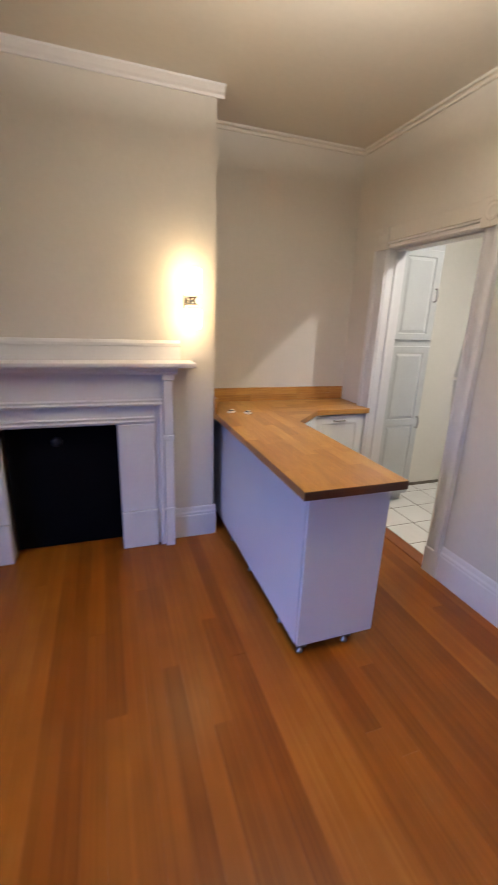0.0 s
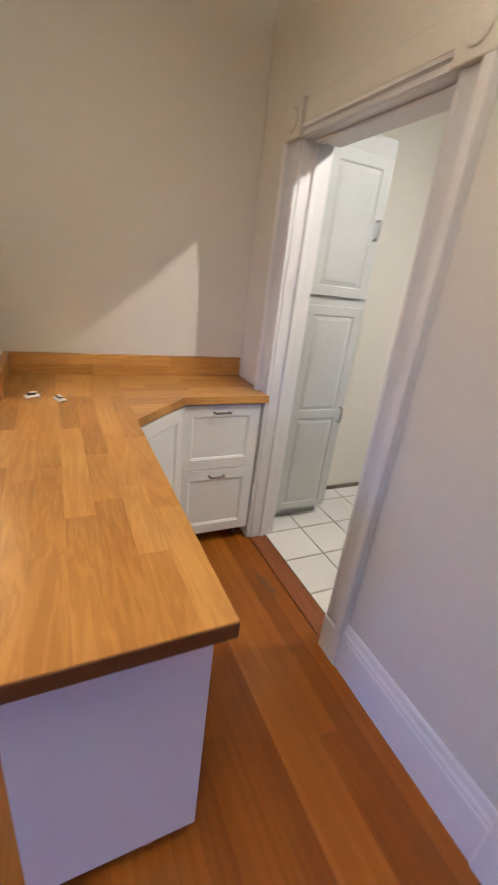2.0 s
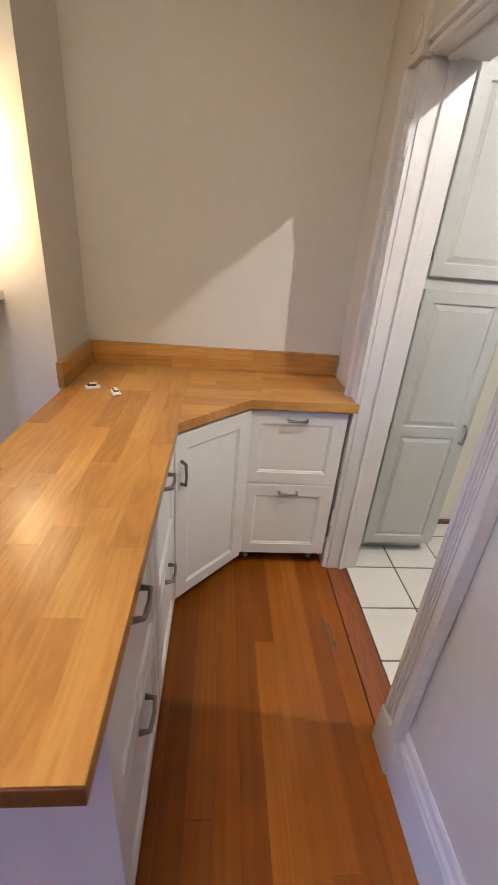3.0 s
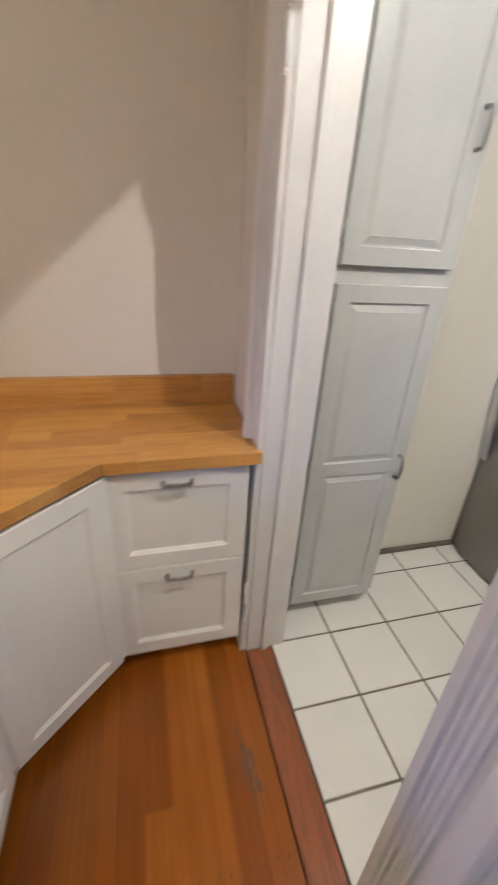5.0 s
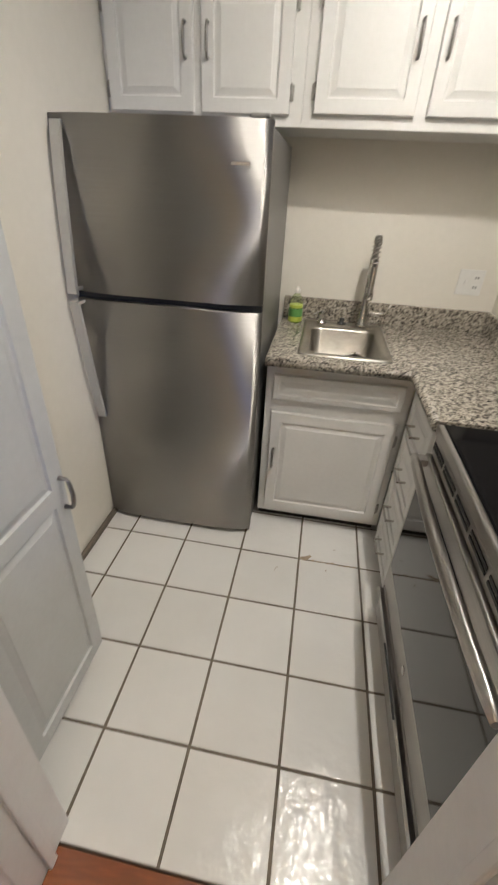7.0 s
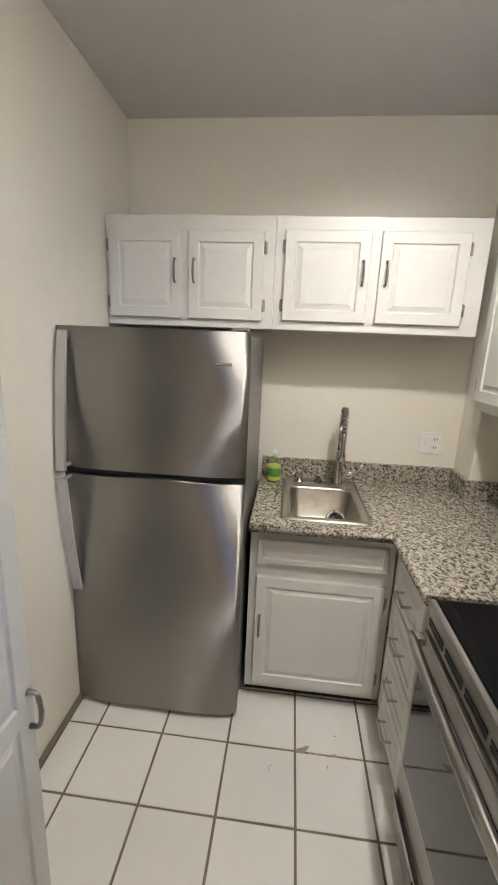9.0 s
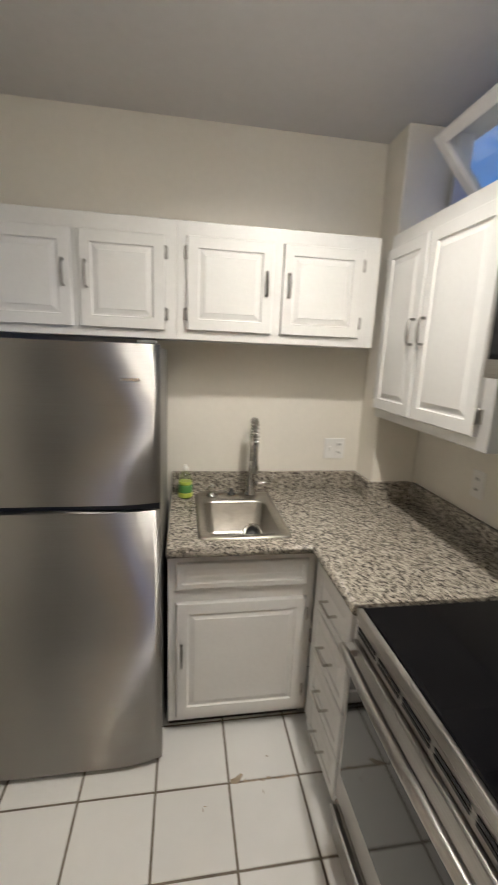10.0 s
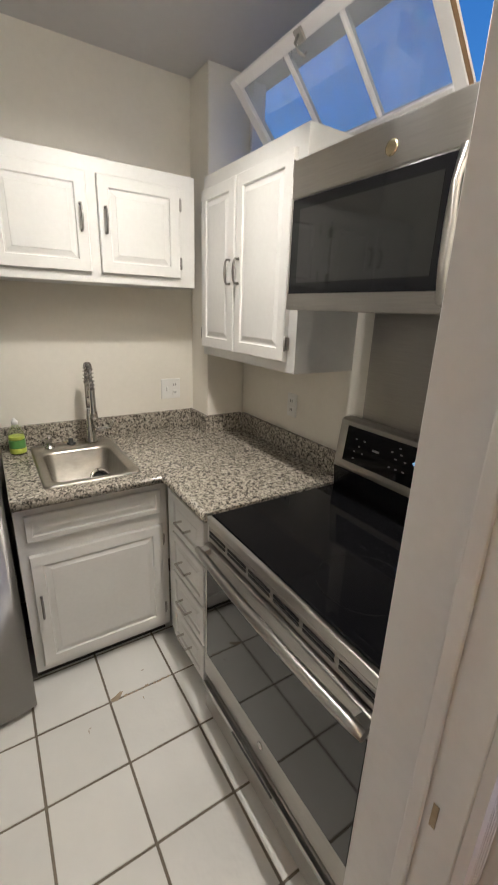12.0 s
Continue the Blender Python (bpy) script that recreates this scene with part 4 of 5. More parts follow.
# granite counter, built round the sink cut-out, with its upstand
gran = thing("granite_counter", "speckled grey granite counter with a low granite upstand", "counter", pose(4.80, 5.045, 0.870))
GO = (-4.80, -5.045, -0.870)
GZ0, GZ1 = 0.8705, 0.910
SX0, SX1, SY0, SY1 = 4.880, 5.385, 4.560, 4.905
bm = boxes((4.797, SX0, 4.470, 5.046, GZ0, GZ1), (SX1, KX - 0.001, 4.470, 5.046, GZ0, GZ1), (SX0, SX1, SY1, 5.046, GZ0, GZ1), (SX0, SX1, 4.470, SY0, GZ0, GZ1))
prism(bm, [(4.797, 4.470), (4.775, 4.466), (4.757, 4.458), (4.392, 4.458), (4.392, KY + 0.001), (5.274, KY + 0.001), (5.274, 4.016), (KX - 0.001, 4.016), (KX - 0.001, 4.470)], GZ0, GZ1)
bmesh.ops.remove_doubles(bm, verts=bm.verts[:], dist=0.0001)
part("slab", bm, GRANITE, gran, "", GO)
rb = bmesh.new()
sweep(rb, [(4.797, 5.046, 0.8905), (4.797, 4.480, 0.8905), (4.790, 4.466, 0.8905), (4.770, 4.459, 0.8905), (4.392, 4.459, 0.8905)], 0.0197, 12)
part("rounded_edge", rb, GRANITE, gran, "", GO)
part("upstand", boxes((KX - 0.022, KX - 0.001, 4.018, 5.046, GZ1 + 0.0003, 1.012), bevel=0.002), GRANITE, gran, "", GO)
part("upstand", boxes((5.254, KX - 0.0225, 4.016, 4.036, GZ1 + 0.0003, 1.012), bevel=0.002), GRANITE, gran, "", GO)
part("upstand", boxes((5.254, 5.2745, KY + 0.022, 4.0155, GZ1 + 0.0003, 1.012), bevel=0.002), GRANITE, gran, "", GO)
part("upstand", boxes((4.392, 5.2535, KY + 0.001, KY + 0.0215, GZ1 + 0.0003, 1.012), bevel=0.002), GRANITE, gran, "", GO)

# sink
sink = thing("sink", "square stainless steel drop-in sink with a rear ledge", "sink", pose(5.13, 4.733, 0.910))


def rounded(x0, x1, y0, y1, r, n=5):
    pts = []
    for cx, cy, a0 in ((x1 - r, y1 - r, 0), (x0 + r, y1 - r, 90), (x0 + r, y0 + r, 180), (x1 - r, y0 + r, 270)):
        for k in range(n + 1):
            a = radians(a0 + 90 * k / n)
            pts.append((cx + r * math.cos(a), cy + r * math.sin(a)))
    return pts


bm = bmesh.new()
rings = []
for (x0, x1, y0, y1, r), z in (((-0.275, 0.275, -0.192, 0.192, 0.025), 0.0005), ((-0.274, 0.274, -0.191, 0.191, 0.024), 0.006), ((-0.262, 0.262, -0.180, 0.180, 0.022), 0.007), ((-0.240, 0.155, -0.155, 0.155, 0.05), 0.005), ((-0.234, 0.149, -0.149, 0.149, 0.048), -0.004), ((-0.222, 0.137, -0.137, 0.137, 0.045), -0.150), ((-0.200, 0.115, -0.115, 0.115, 0.04), -0.168), ((-0.05, 0.0, -0.05, 0.0, 0.02), -0.172)):
    rings.append([bm.verts.new((x, y, z)) for x, y in rounded(x0, x1, y0, y1, r)])
for a, b in zip(rings, rings[1:]):
    k = len(a)
    for j in range(k):
        bm.faces.new((a[j], a[(j + 1) % k], b[(j + 1) % k], b[j])).smooth = True
bm.faces.new(rings[-1])
part("bowl", bm, SINK, sink)
bm = bmesh.new()
lathe(bm, [(0.060, 0.0), (0.060, 0.004), (0.048, 0.006), (0.042, 0.001), (0.040, -0.0005)], (-0.02, -0.03, -0.1695), 24)
part("drain_ring", bm, CHROME, sink)
bm = bmesh.new()
lathe(bm, [(0.040, 0.0), (0.038, 0.003), (0.010, 0.004)], (-0.02, -0.03, -0.1690), 20)
part("drain_flange", bm, RUBBER, sink, "black disposal opening")

# a steel strainer ring standing in the bowl
strainer = thing("sink_strainer", "steel sink strainer leaning in the bowl with a black rim", "strainer", pose(5.150, 4.672, 0.7850, 0, -60, 20))
bm = bmesh.new()
sweep(bm, [(0.046 * math.cos(a), 0.046 * math.sin(a), 0.040) for a in (2 * math.pi * k / 24 for k in range(25))], 0.009, 8)
part("rim", bm, CHROME, strainer)
bm = bmesh.new()
lathe(bm, [(0.034, 0.016), (0.038, 0.034), (0.010, 0.037)], (0, 0, 0), 20)
part("basket", bm, RUBBER, strainer, "black basket")

# faucet with spring neck
fau = thing("faucet", "brushed steel kitchen faucet with a spring neck", "faucet", pose(5.366, 4.640, 0.918))
bm = bmesh.new()
lathe(bm, [(0.031, 0.0), (0.031, 0.006), (0.026, 0.012), (0.025, 0.075), (0.019, 0.095), (0.0165, 0.16), (0.014, 0.182)], (0, 0, 0), 20)
part("body", bm, CHROME, fau)
neck = [(0, 0, 0.18), (0, 0, 0.26), (-0.002, 0, 0.33), (-0.022, 0, 0.385), (-0.060, 0, 0.405), (-0.098, 0, 0.380), (-0.112, 0, 0.33), (-0.112, 0, 0.285)]
neck = [(x, 0.0, z) for x, y, z in neck]
bm = bmesh.new()
sweep(bm, neck, 0.008, 10)
part("hose", bm, PEWTER, fau)
bm = bmesh.new()
lathe(bm, [(0.0125, 0.178), (0.0120, 0.300), (0.0150, 0.303), (0.0150, 0.318), (0.009, 0.320)], (0, 0, 0), 18)
part("riser", bm, CHROME, fau)
bm = bmesh.new()
vec = [Vector(p) for p in neck]
cum = [0.0]
for a, b in zip(vec, vec[1:]):
    cum.append(cum[-1] + (b - a).length)
turns, coil = 14, []
for k in range(turns * 10 + 1):
    s = 0.130 + (cum[-1] - 0.130) * k / (turns * 10)
    i = max(j for j in range(len(cum) - 1) if cum[j] <= s + 1e-9)
    f = (s - cum[i]) / (cum[i + 1] - cum[i])
    p = vec[i].lerp(vec[i + 1], f)
    d = (vec[i + 1] - vec[i]).normalized()
    u = Vector((0, 1, 0))
    w = d.cross(u)
    a = 2 * math.pi * k / 10
    coil.append(p + 0.0140 * (math.cos(a) * u + math.sin(a) * w))
sweep(bm, coil, 0.0034, 5)
part("spring", bm, CHROME, fau, "chrome coil spring")
bm = bmesh.new()
lathe(bm, [(0.012, 0.292), (0.014, 0.285), (0.014, 0.20), (0.017, 0.185), (0.018, 0.150), (0.013, 0.147)], (-0.112, 0, 0), 16)
part("spray_head", bm, CHROME, fau)
bm = bmesh.new()
sweep(bm, [(0, 0, 0.235), (-0.05, 0, 0.232), (-0.095, 0, 0.232)], 0.006)
part("holder_arm", bm, CHROME, fau)
bm = bmesh.new()
sweep(bm, [(0, -0.018, 0.060), (0, -0.070, 0.060), (0, -0.104, 0.064)], [0.014, 0.013, 0.010])
sweep(bm, [(0, -0.098, 0.058), (-0.004, -0.112, 0.085), (-0.010, -0.122, 0.112)], [0.008, 0.007, 0.006])
part("lever", bm, CHROME, fau)

pump = thing("soap_dispenser", "brushed steel soap pump on the sink ledge", "soap dispenser", pose(5.350, 4.840, 0.918))
bm = bmesh.new()
lathe(bm, [(0.024, 0.0), (0.024, 0.005), (0.013, 0.009), (0.012, 0.035), (0.016, 0.038), (0.016, 0.060), (0.009, 0.064)], (0, 0, 0), 16)
part("pump_body", bm, CHROME, pump)
bm = bmesh.new()
sweep(bm, [(0, 0, 0.055), (-0.03, 0.02, 0.060), (-0.055, 0.04, 0.054)], [0.006, 0.005, 0.004])
part("spout", bm, CHROME, pump)
plug = thing("sink_hole_cover", "black rubber plug over a spare hole in the sink ledge", "plug", pose(5.372, 4.738, 0.918))
bm = bmesh.new()
lathe(bm, [(0.022, 0.0), (0.022, 0.004), (0.012, 0.008), (0.012, 0.026), (0.008, 0.029)], (0, 0, 0), 14)
part("cap", bm, RUBBER, plug)

bottle = thing("dish_soap_bottle", "half-full bottle of green dish soap with a green label", "soap bottle", pose(5.350, 4.975, 0.9105) @ Matrix.Diagonal((0.95, 0.95, 1.12, 1)))
bm = bmesh.new()
lathe(bm, [(0.032, 0.0), (0.037, 0.006), (0.037, 0.060), (0.033, 0.078), (0.036, 0.092), (0.028, 0.112), (0.014, 0.124), (0.012, 0.134)], (0, 0, 0), 20)
part("bottle", bm, CLEAR, bottle)
bm = bmesh.new()
lathe(bm, [(0.030, 0.002), (0.0352, 0.008), (0.0352, 0.058), (0.032, 0.070), (0.030, 0.071)], (0, 0, 0), 20)
part("liquid", bm, GREEN, bottle, "green soap")
bm = bmesh.new()
lathe(bm, [(0.0372, 0.030), (0.0375, 0.032), (0.0375, 0.056), (0.0368, 0.062), (0.036, 0.063)], (0, 0, 0), 20)
lab = part("label", bm, LABEL_G, bottle, "dark green wrap")
bm = bmesh.new()
lathe(bm, [(0.0375, 0.008), (0.0378, 0.009), (0.0378, 0.027), (0.0375, 0.028)], (0, 0, 0), 20)
part("lower_label", bm, LABEL_Y, bottle, "yellow band")
bm = bmesh.new()
lathe(bm, [(0.015, 0.128), (0.015, 0.142), (0.009, 0.145), (0.006, 0.154)], (0, 0, 0), 14)
part("cap", bm, PLASTIC, bottle)
bm = bmesh.new()
lathe(bm, [(0.0350, 0.066), (0.0352, 0.067), (0.0352, 0.078), (0.0350, 0.079)], (0, 0, 0), 20)
part("upper_label", bm, LABEL_Y, bottle, "yellow-green band")


# wall plates
def outlet(m, gangs, label):
    o = thing("wall_outlet", label, "outlet", m)
    w = 0.070 if gangs == 1 else 0.116
    plate = part("plate", boxes((-w / 2, w / 2, -0.007, -0.0005, -0.058, 0.058), bevel=0.0025, seg=2), PLASTIC, o)
    cx = 0.0 if gangs == 1 else 0.024
    for z in (-0.022, 0.022):
        soc = part("socket", boxes((cx - 0.016, cx + 0.016, -0.0095, -0.0072, z - 0.014, z + 0.014), bevel=0.001), PLASTIC, o)
        for dx in (-0.006, 0.006):
            part("slot", boxes((cx + dx - 0.002, cx + dx + 0.002, -0.0101, -0.0096, z - 0.006, z + 0.007)), RUBBER, soc)
    if gangs == 2:
        part("toggle", boxes((-0.030, -0.020, -0.018, -0.0072, -0.012, 0.012), bevel=0.002), PLASTIC, o)
    return o


outlet(pose(KX, 4.155, 1.142, 0, 0, -90), 2, "white double wall plate with a switch and outlet above the granite")
outlet(pose(4.80, KY, 1.150, 0, 0, 180), 1, "white wall outlet above the granite upstand")

# ---- range ----
rg = thing("range", "stainless steel electric range with a black glass cooktop", "stove", pose(4.385, 4.462, 0, 0, 0, 180))
RW = 0.800
part("body", boxes((0.002, RW - 0.002, 0.03, 0.655, 0.03, 0.885), bevel=0.002), FRIDGE_SIDE, rg)
part("cooktop", boxes((0.004, RW - 0.004, 0.016, 0.60, 0.8855, 0.906), bevel=0.003), GLASS_BLACK, rg, "black glass cooktop")
part("front_trim", boxes((0.0, RW, -0.004, 0.0155, 0.872, 0.904), bevel=0.005, seg=2), STEEL_H, rg)
for cx, cy, r in ((0.54, 0.20, 0.128),):
    bm = bmesh.new()
    sweep(bm, [(cx + r * math.cos(2 * math.pi * k / 48), cy + r * math.sin(2 * math.pi * k / 48), 0.9063) for k in range(49)], 0.0008, 4, 0.3)
    part("burner_ring", bm, BURNER, rg, "thin grey burner outline")
vp = part("vent_panel", boxes((0.006, RW - 0.006, 0.002, 0.0295, 0.806, 0.868), bevel=0.003), STEEL_H, rg)
for k in range(6):
    for z in (0.832, 0.847):
        part("vent_slot", boxes((0.016 + k * 0.129, 0.016 + k * 0.129 + 0.112, -0.0002, 0.0018, z - 0.0045, z + 0.0045)), RUBBER, vp)
od = part("oven_door", boxes((0.003, RW - 0.003, -0.012, 0.029, 0.205, 0.802), bevel=0.005, seg=2), STEEL_H, rg)
part("oven_window", boxes((0.026, RW - 0.026, -0.0145, -0.0122, 0.318, 0.745), bevel=0.001), OVEN_GLASS, od, "black reflective oven glass")
bm = bmesh.new()
pts = [(-0.002 + (RW + 0.004) * s, -0.044 - 0.014 * math.sin(math.pi * s), 0.790) for s in (0.02, 0.08, 0.2, 0.35, 0.5, 0.65, 0.8, 0.92, 0.98)]
sweep(bm, pts, [0.012, 0.0155, 0.016, 0.016, 0.016, 0.016, 0.016, 0.0155, 0.012], 12)
for x in (0.018, RW - 0.05):
    box(bm, x, x + 0.032, -0.050, -0.0125, 0.778, 0.800)
part("oven_handle", bm, STEEL_H, od, "bowed stainless handle")
bm = bmesh.new()
lathe(bm, [(0.014, 0.0), (0.014, -0.002), (0.010, -0.003)], (RW / 2, -0.0122, 0.275), 20, "y")
part("badge", bm, CHROME, od)
dr = part("storage_drawer", boxes((0.003, RW - 0.003, -0.010, 0.029, 0.030, 0.185), bevel=0.005, seg=2), STEEL_H, rg)
part("drawer_gap", boxes((0.012, RW - 0.012, 0.004, 0.0292, 0.1855, 0.2045)), RUBBER, rg, "dark gap above the drawer")
prof = [(-0.0102, 0.155), (-0.030, 0.170), (-0.034, 0.182), (-0.026, 0.186), (-0.0102, 0.180)]
part("drawer_pull", extrude_profile(bmesh.new(), prof, "x", 0.02, RW - 0.02), STEEL_H, dr, "long polished lip pull")
# solid black bar that paints the shade of a recess onto the lip
part("recess_shade_bar", boxes((0.26, 0.50, -0.0360, -0.0300, 0.1845, 0.1895), bevel=0.001), RUBBER, dr, "black bar in place of the shade in a finger recess")
# back guard, leaning back, with its control panel
bg = part("back_guard", extrude_profile(bmesh.new(), [(0.600, 0.886), (0.590, 1.010), (0.612, 1.188), (0.626, 1.196), (0.664, 1.196), (0.664, 0.886)], "x", 0.0, RW), STEEL_H, rg)
prof = [(0.5975, 0.886), (0.5965, 0.8865), (0.5845, 0.996), (0.5885, 0.996)]
part("lower_guard", extrude_profile(bmesh.new(), prof, "x", 0.006, RW - 0.006), GLASS_BLACK, rg, "black gloss strip")
cp = part("control_panel", extrude_profile(bmesh.new(), [(0.5900, 1.030), (0.5868, 1.032), (0.6045, 1.172), (0.6080, 1.172)], "x", 0.045, RW - 0.045), GLASS_BLACK, bg, "black touch control panel")


def panel_mark(x, s, w, h, mat=MARK):
    """A printed bar on the sloping panel, s along its height."""
    y, z = 0.5862 + 0.0178 * s, 1.032 + 0.140 * s
    bm = bmesh.new()
    box(bm, x - w / 2, x + w / 2, -0.0004, 0.0, -h / 2, h / 2)
    ob = part("printed_mark", bm, mat, cp)
    ob.matrix_basis = pose(x * 0, y, z, -7.2)
    return ob


for x, s in ((0.10, 0.7), (0.10, 0.35), (0.14, 0.7), (0.14, 0.35), (0.12, 0.52), (0.10, 0.15), (0.27, 0.7), (0.29, 0.55), (0.31, 0.7), (0.33, 0.55), (0.27, 0.3), (0.30, 0.3), (0.33, 0.3), (0.30, 0.85), (0.46, 0.2), (0.49, 0.2), (0.52, 0.2), (0.55, 0.2), (0.55, 0.6), (0.58, 0.6), (0.61, 0.6), (0.58, 0.35)):
    panel_mark(x, s, 0.010, 0.004)
panel_mark(0.20, 0.55, 0.032, 0.007)
txt = bpy.data.curves.new("clock_text", "FONT")
txt.body, txt.size, txt.align_x, txt.align_y = "4:57", 0.019, "CENTER", "CENTER"
tmp = new("clock_text", txt)
bpy.context.view_layer.update()
me = bpy.data.meshes.new_from_object(tmp.evaluated_get(bpy.context.evaluated_depsgraph_get()))
bpy.data.objects.remove(tmp)
me.materials.clear()
me.materials.append(DIGIT)
digits = new("clock_digits", me)
digits.parent = cp
digits.matrix_basis = pose(0.375, 0.5855 + 0.0178 * 0.6, 1.032 + 0.140 * 0.6, 82.8)
digits["label"] = "glowing blue clock digits"
part("splash_plate", boxes((0.050, RW, 0.672, 0.679, 0.95, 1.60)), STEEL_H, rg, "plain steel splash sheet on the wall")

# ---- microwave ----
mw = thing("microwave", "stainless steel over-range microwave with a black glass door", "microwave", pose(4.385, 4.172, 1.600, 0, 0, 180))
MD = 4.172 - KY - 0.001
part("body", boxes((0.0, RW, 0.030, MD, 0.004, 0.425), bevel=0.003), FRIDGE_SIDE, mw)
part("underside", boxes((0.02, RW - 0.02, 0.05, MD - 0.02, 0.0, 0.0035)), RUBBER, mw, "dark underside with lamp grille")
part("top_band", boxes((0.0, RW, 0.0, 0.0295, 0.324, 0.428), bevel=0.004, seg=2), STEEL_H, mw)
md = part("door", boxes((0.0, 0.612, 0.0, 0.0295, 0.0, 0.3235), bevel=0.004, seg=2), STEEL_H, mw)
glass = part("door_glass", boxes((0.014, 0.560, -0.003, -0.0002, 0.050, 0.3190), bevel=0.001), GLASS_BLACK, md, "black reflective door glass")
part("viewing_window", boxes((0.050, 0.530, -0.0036, -0.0031, 0.082, 0.290)), OVEN_GLASS, glass, "dark grey viewing window")
part("control_panel", boxes((0.613, RW, 0.0, 0.0295, 0.0, 0.3235), bevel=0.004), GLASS_BLACK, mw)
bm = bmesh.new()
sweep(bm, [(0.585, -0.001, 0.016), (0.585, -0.024, 0.026), (0.585, -0.034, 0.10), (0.585, -0.037, 0.175), (0.585, -0.034, 0.25), (0.585, -0.024, 0.312), (0.585, -0.001, 0.322)], [0.010, 0.013, 0.014, 0.014, 0.014, 0.013, 0.010], 10)
part("handle", bm, STEEL_H, md, "bowed stainless handle")
bm = bmesh.new()
lathe(bm, [(0.018, 0.0), (0.018, -0.002), (0.013, -0.003)], (0.375, -0.0002, 0.368), 24, "y")
part("badge", bm, BADGE, mw, "round pale gold badge")

# ---- transom window over the range ----
tr = thing("window_3", "white three-pane transom sash tilted open into the kitchen", "window", pose(0, 0, 0), kind="structure")
part("window_frame", boxes((OX0, OX0 + 0.02, KY - 0.06, KY + 0.012, OZ0, OZ1), (OX1 - 0.02, OX1, KY - 0.06, KY + 0.012, OZ0, OZ1), (OX0 + 0.02, OX1 - 0.02, KY - 0.06, KY + 0.012, OZ1 - 0.02, OZ1), bevel=0.002), TRIM, tr)
part("window_sill", boxes((OX0 - 0.03, OX1 + 0.01, KY - 0.06, KY + 0.05, OZ0 - 0.02, OZ0 - 0.0005), bevel=0.004), TRIM, tr)
SW, SH = 0.885, 0.376
sash = new("sash")
sash.parent = tr
sash.matrix_basis = pose(4.947, 3.812, 2.180, 0, 0, 180) @ pose(0, 0, 0, 44)
for name, d in (("stile", (0, 0.042, -0.018, 0.018, 0, SH)), ("stile", (SW - 0.042, SW, -0.018, 0.018, 0, SH)), ("rail", (0.0425, SW - 0.0425, -0.018, 0.018, 0, 0.042)), ("rail", (0.0425, SW - 0.0425, -0.018, 0.018, SH - 0.042, SH)), ("muntin", (0.310, 0.324, -0.014, 0.014, 0.0425, SH - 0.0425)), ("muntin", (0.574, 0.588, -0.014, 0.014, 0.0425, SH - 0.0425))):
    part(name, boxes(d, bevel=0.003), TRIM, sash)
part("worn_edge", boxes((SW + 0.0002, SW + 0.002, -0.016, 0.002, 0.004, SH - 0.004)), SASHWOOD, sash, "bare wood along the sash edge")
for a, b in ((0.0425, 0.3095), (0.3245, 0.5735), (0.5885, SW - 0.0425)):
    p = part("pane", boxes((a, b, -0.002, 0.002, 0.0425, SH - 0.0425)), PANE, sash)
    p.visible_shadow = False
bm = boxes((0.400, 0.440, -0.026, -0.0185, SH - 0.045, SH - 0.005), bevel=0.003)
sweep(bm, [(0.420, -0.024, SH - 0.02), (0.420, -0.050, SH - 0.03), (0.425, -0.056, SH - 0.055), (0.431, -0.046, SH - 0.075), (0.433, -0.036, SH - 0.066)], 0.005, 8)
part("window_latch", bm, HINGE, sash, "dark steel catch")
bm = boxes((SW - 0.05, SW - 0.005, -0.026, -0.0185, SH - 0.03, SH - 0.006), bevel=0.003)
part("stay_bracket", bm, HINGE, sash, "steel stay bracket")
bm = bmesh.new()
sweep(bm, [(SW - 0.01, -0.02, SH - 0.02), (SW + 0.05, -0.10, SH + 0.06)], 0.004, 6)

# ---- ceiling lamps ----
bm.free()
spots = thing("spot_light_fixture", "white round ceiling fixture with three lit lamp heads", "ceiling lamp", pose(4.16, 4.61, KZ))
bm = bmesh.new()
lathe(bm, [(0.085, -0.0005), (0.085, -0.012), (0.070, -0.024), (0.020, -0.028)], (0, 0, 0), 32)
part("canopy", bm, PLASTIC, spots)
for x, y in ((0.220, -0.130), (-0.235, -0.135), (0.010, 0.270)):
    bm = bmesh.new()
    sweep(bm, [(-0.75 * x, -0.75 * y, -0.020), (-0.4 * x, -0.4 * y, -0.045), (-0.1 * x, -0.1 * y, -0.075), (0, 0, -0.095)], 0.006)
    lathe(bm, [(0.020, -0.085), (0.024, -0.092), (0.032, -0.112), (0.047, -0.178), (0.044, -0.178), (0.028, -0.114)], (0, 0, 0), 24)
    head = part("lamp_head", bm, PLASTIC, spots, "white metal lamp head")
    head.location = (x, y, 0)
    bm = bmesh.new()
    lathe(bm, [(0.010, -0.1180), (0.020, -0.150), (0.027, -0.182), (0.026, -0.198), (0.017, -0.210), (0.003, -0.214)], (0, 0, 0), 24)
    part("bulb", bm, BULB, head, "glowing white bulb")
# added pendant, out of view, that carries the living-room fill light
c = thing("unseen_pendant", "unseen bowl pendant added to brighten the living-room ceiling", "pendant lamp", pose(2.1, 3.55, CZ))
bm = bmesh.new()
sweep(bm, [(0, 0, -0.0005), (0, 0, -0.24)], 0.006)
lathe(bm, [(0.060, -0.0006), (0.060, -0.012), (0.020, -0.030)], (0, 0, 0), 24)
part("stem", bm, PEWTER, c)
bm = bmesh.new()
lathe(bm, [(0.190, -0.280), (0.196, -0.285), (0.170, -0.325), (0.110, -0.360), (0.030, -0.372)], (0, 0, 0), 32)
part("bowl", bm, PLASTIC, c, "white bowl of the added pendant")

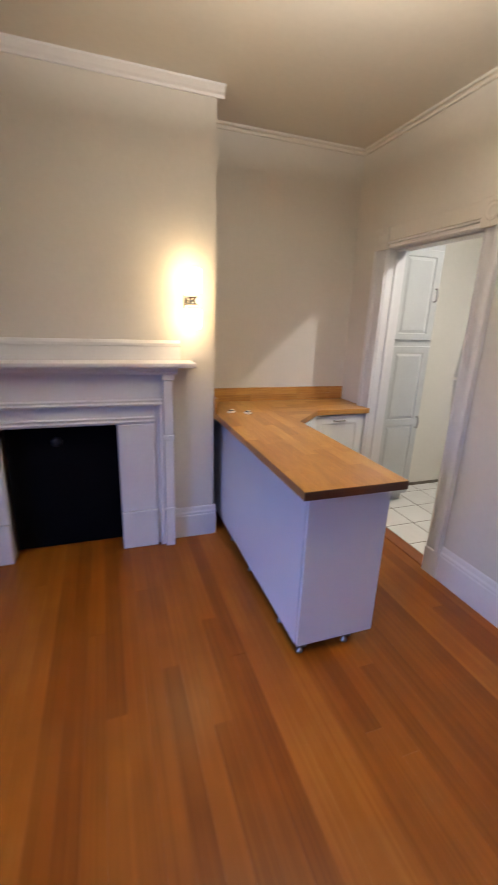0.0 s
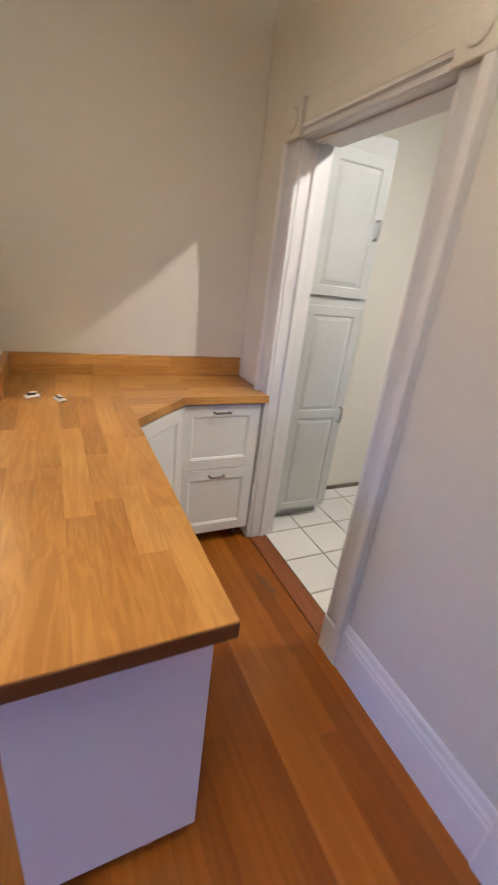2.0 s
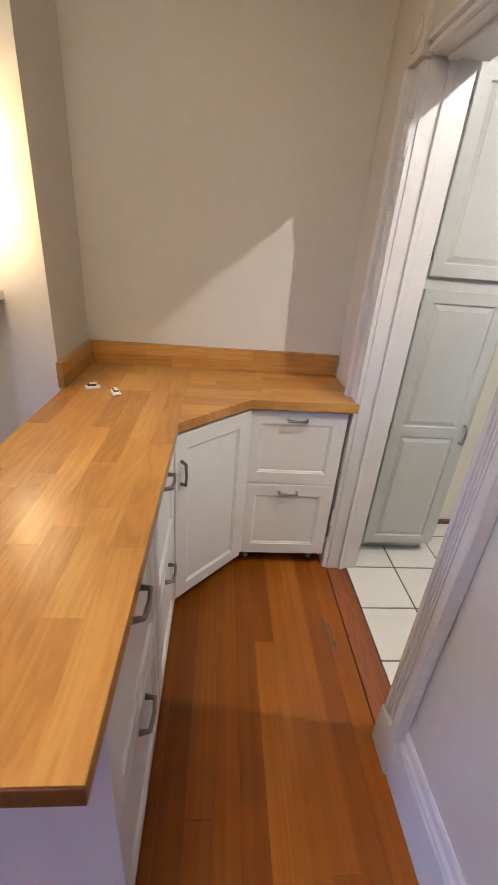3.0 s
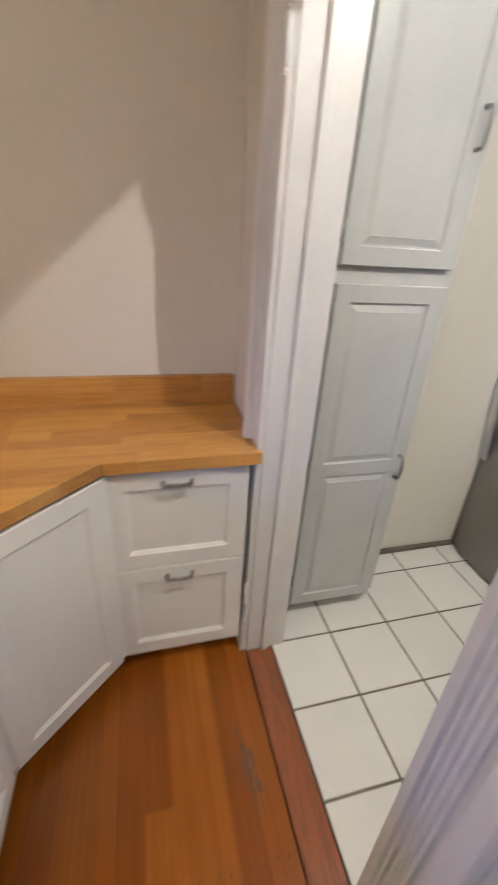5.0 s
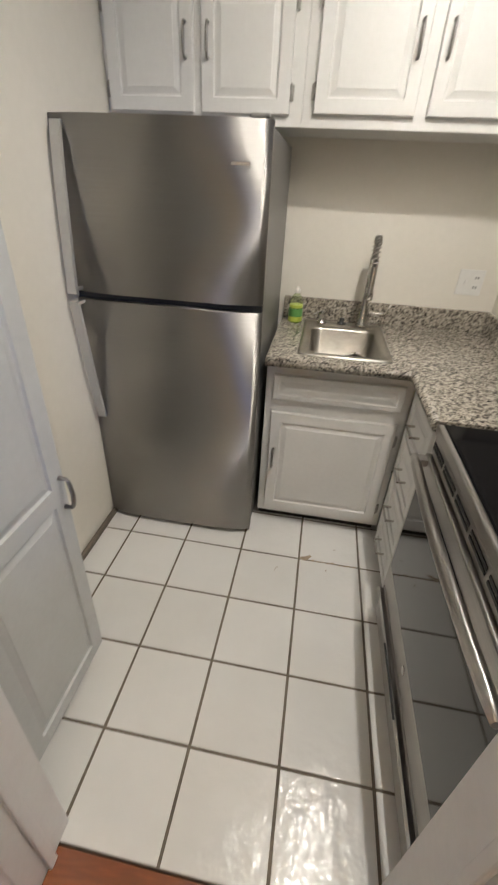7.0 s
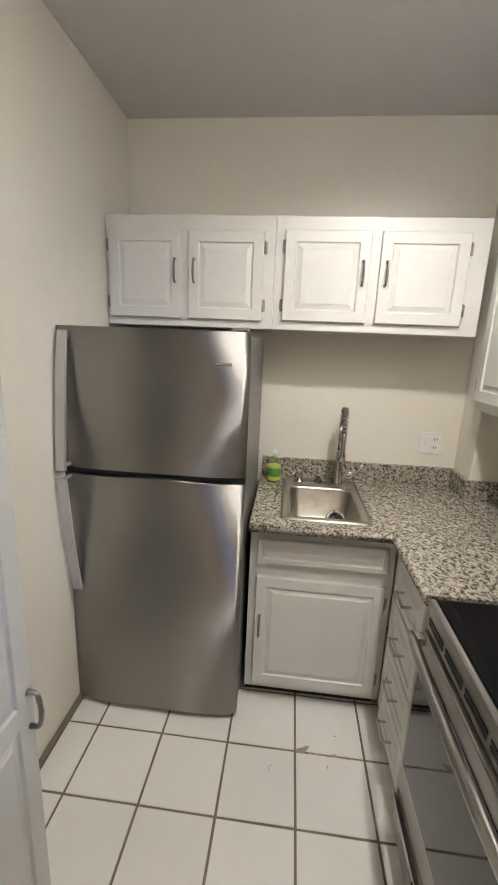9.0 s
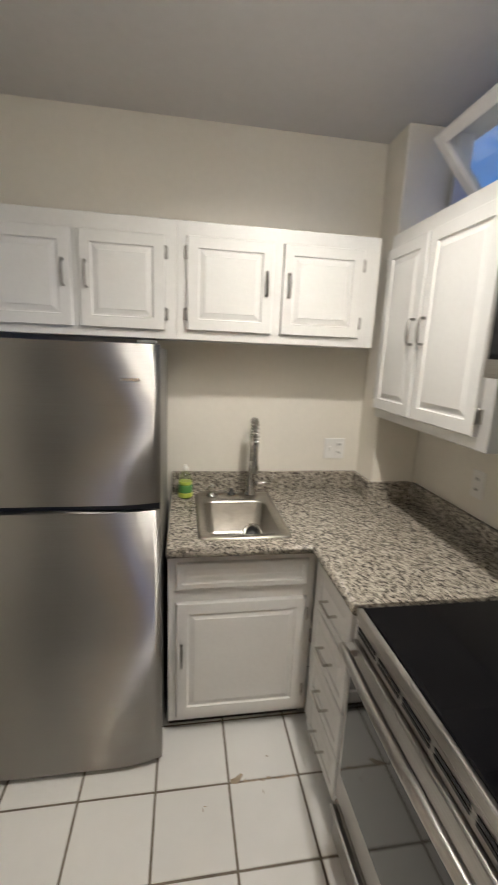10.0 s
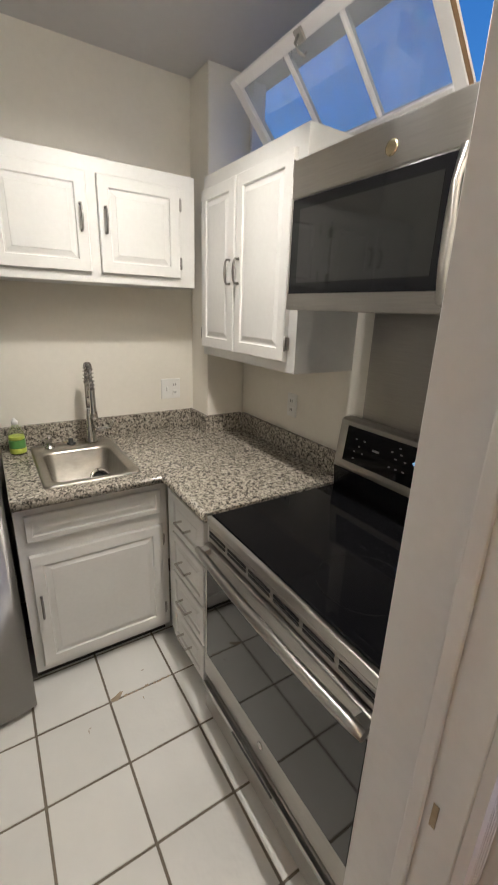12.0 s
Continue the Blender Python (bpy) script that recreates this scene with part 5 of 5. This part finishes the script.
# ---- floors, laid piece by piece ----
floor = structure("floor", boxes((XW, XE - 0.006, YS, YN, -0.06, -0.0212)), SADDLE, "old reddish fir floorboards laid lengthwise", "floor")
rng = random.Random(21)
shared = {}


def board(x0, x1, y0, y1, mat, name="floorboard"):
    key = (round(x1 - x0, 3), round(y1 - y0, 2), mat.name)
    ob = None
    if key not in shared:
        w, h = x1 - x0, y1 - y0
        shared[key] = part(name, boxes((-w / 2, w / 2, -h / 2, h / 2, -0.021, 0.0), bevel=0.0002), mat, floor)
        ob = shared[key]
    else:
        ob = new(name, shared[key].data)
        ob.parent = floor
    ob.location = ((x0 + x1) / 2, (y0 + y1) / 2, 0.0)
    return ob


PW = 0.083
lengths = (2.4, 3.0, 3.6, 4.4)
cols = int((XE - 0.006 - XW) / PW) + 1
for k in range(cols):
    x1 = XE - 0.008 - k * PW
    x0 = max(x1 - PW + 0.0001, XW)
    if x1 - x0 < 0.01:
        continue
    y = YS - rng.uniform(0.0, 1.1)
    while y < YN:
        L = rng.choice(lengths)
        a, b = max(y, YS), min(y + L, YN)
        if b - a > 0.05:
            board(x0, x1, a + 0.0004, b - 0.0004, FLOORWOOD)
        y += L
saddle = structure("threshold", boxes((XE - 0.0030, 3.499, DY0 + 0.001, DY1 - 0.001, -0.02, 0.003), bevel=0.002), SADDLE, "worn reddish wooden threshold between the rooms", "threshold")
bm = bmesh.new()
rs = random.Random(5)
for k in range(24):
    cy = 4.925 + rs.gauss(0, 0.060)
    cx = 3.304 + (4.925 - cy) * 0.14 + rs.gauss(0, 0.012)
    w, h, sl = rs.uniform(0.0018, 0.0050), rs.uniform(0.012, 0.040), rs.uniform(-0.06, 0.06)
    prism(bm, [(cx - w * 0.3, cy - h), (cx + w, cy - h * 0.3), (cx + w * 0.6 + sl * h, cy + h), (cx - w * 0.5 + sl * h, cy + h * 0.7), (cx - w, cy)], 0.0002, 0.0005 + 0.00002 * k)
tagged(part("floor_stain", bm, STAIN), "grey worn stain on the floorboards by the threshold", "stain", kind="structure")

for k in range(5):
    for dx in (-0.016, 0.014):
        bm = bmesh.new()
        lathe(bm, [(0.0030, -0.001), (0.0030, 0.0003), (0.0015, 0.0006)], (XE - 0.008 - (k + 0.5) * PW + dx + rs.uniform(-0.004, 0.004), 4.710 + rs.uniform(-0.004, 0.004), 0.0), 8)
        part("nail_head", bm, RUBBER, floor, "dark nail head")

kfloor = structure("kitchen_floor", boxes((3.5035, KX, KY, YN - 0.013, -0.06, -0.0015)), GROUT, "square white glazed floor tiles with brown grout", "floor")
PX, PY, GAP = 0.2797, 0.2800, 0.0088
tile_mesh = {}
for i in range(-1, 7):
    for j in range(-4, 4):
        x0, x1 = 3.776 + (i - 1) * PX + GAP / 2, 3.776 + i * PX - GAP / 2
        y0, y1 = 5.3615 + j * PY + GAP / 2, 5.3615 + (j + 1) * PY - GAP / 2
        x0, x1, y0, y1 = max(x0, 3.506), min(x1, KX), max(y0, KY), min(y1, YN - 0.014)
        if x1 - x0 < 0.02 or y1 - y0 < 0.02:
            continue
        w, h = round(x1 - x0, 4), round(y1 - y0, 4)
        if (w, h) not in tile_mesh:
            ob = part("tile", boxes((-w / 2, w / 2, -h / 2, h / 2, -0.006, 0.0015), bevel=0.0022, seg=2), TILE, kfloor)
            tile_mesh[(w, h)] = ob.data
        else:
            ob = new("tile", tile_mesh[(w, h)])
            ob.parent = kfloor
        ob.location = ((x0 + x1) / 2, (y0 + y1) / 2, 0.0)
        ob.rotation_euler = (radians(rng.uniform(-0.12, 0.12)), radians(rng.uniform(-0.12, 0.12)), radians(rng.uniform(-0.25, 0.25)))
bm = bmesh.new()
prism(bm, [(4.612, 4.795), (4.606, 4.772), (4.622, 4.755), (4.640, 4.742), (4.646, 4.752), (4.632, 4.776), (4.626, 4.796)], 0.0016, 0.0024)
tagged(part("tile_chip", bm, CHIP, kfloor), "bare chipped corner of a tile")
for name, x, y, w, h in (("tile_mark", 4.704, 4.633, 0.003, 0.008), ("tile_mark", 4.566, 4.674, 0.010, 0.002), ("tile_mark", 4.529, 4.905, 0.012, 0.0018), ("tile_mark", 4.541, 4.898, 0.002, 0.006)):
    bm = bmesh.new()
    prism(bm, [(x - w, y - h * 0.3), (x + w * 0.2, y - h), (x + w, y + h * 0.2), (x - w * 0.1, y + h)], 0.0015, 0.0019)
    part(name, bm, CHIP, kfloor, "small brown scratch in the glaze")
rs = random.Random(11)
for k in range(9):
    x, y = 4.613 + rs.uniform(-0.003, 0.003), 4.735 - 0.024 * k + rs.uniform(-0.005, 0.005)
    w, h = rs.uniform(0.003, 0.009), rs.uniform(0.006, 0.016)
    bm = bmesh.new()
    prism(bm, [(x - 0.004, y - h), (x + w, y - h * 0.5), (x + w * 0.7, y + h * 0.6), (x - 0.004, y + h)], 0.0015, 0.0021)
    part("chipped_edge", bm, CHIP, kfloor, "chipped glaze along the joint")
bm = bmesh.new()
box(bm, 4.03, 4.74, YN - 0.030, YN - 0.0135, 0.0, 0.028)
structure("quarter_round", bm, GROUT, "grimy strip along the foot of the kitchen wall", "trim")
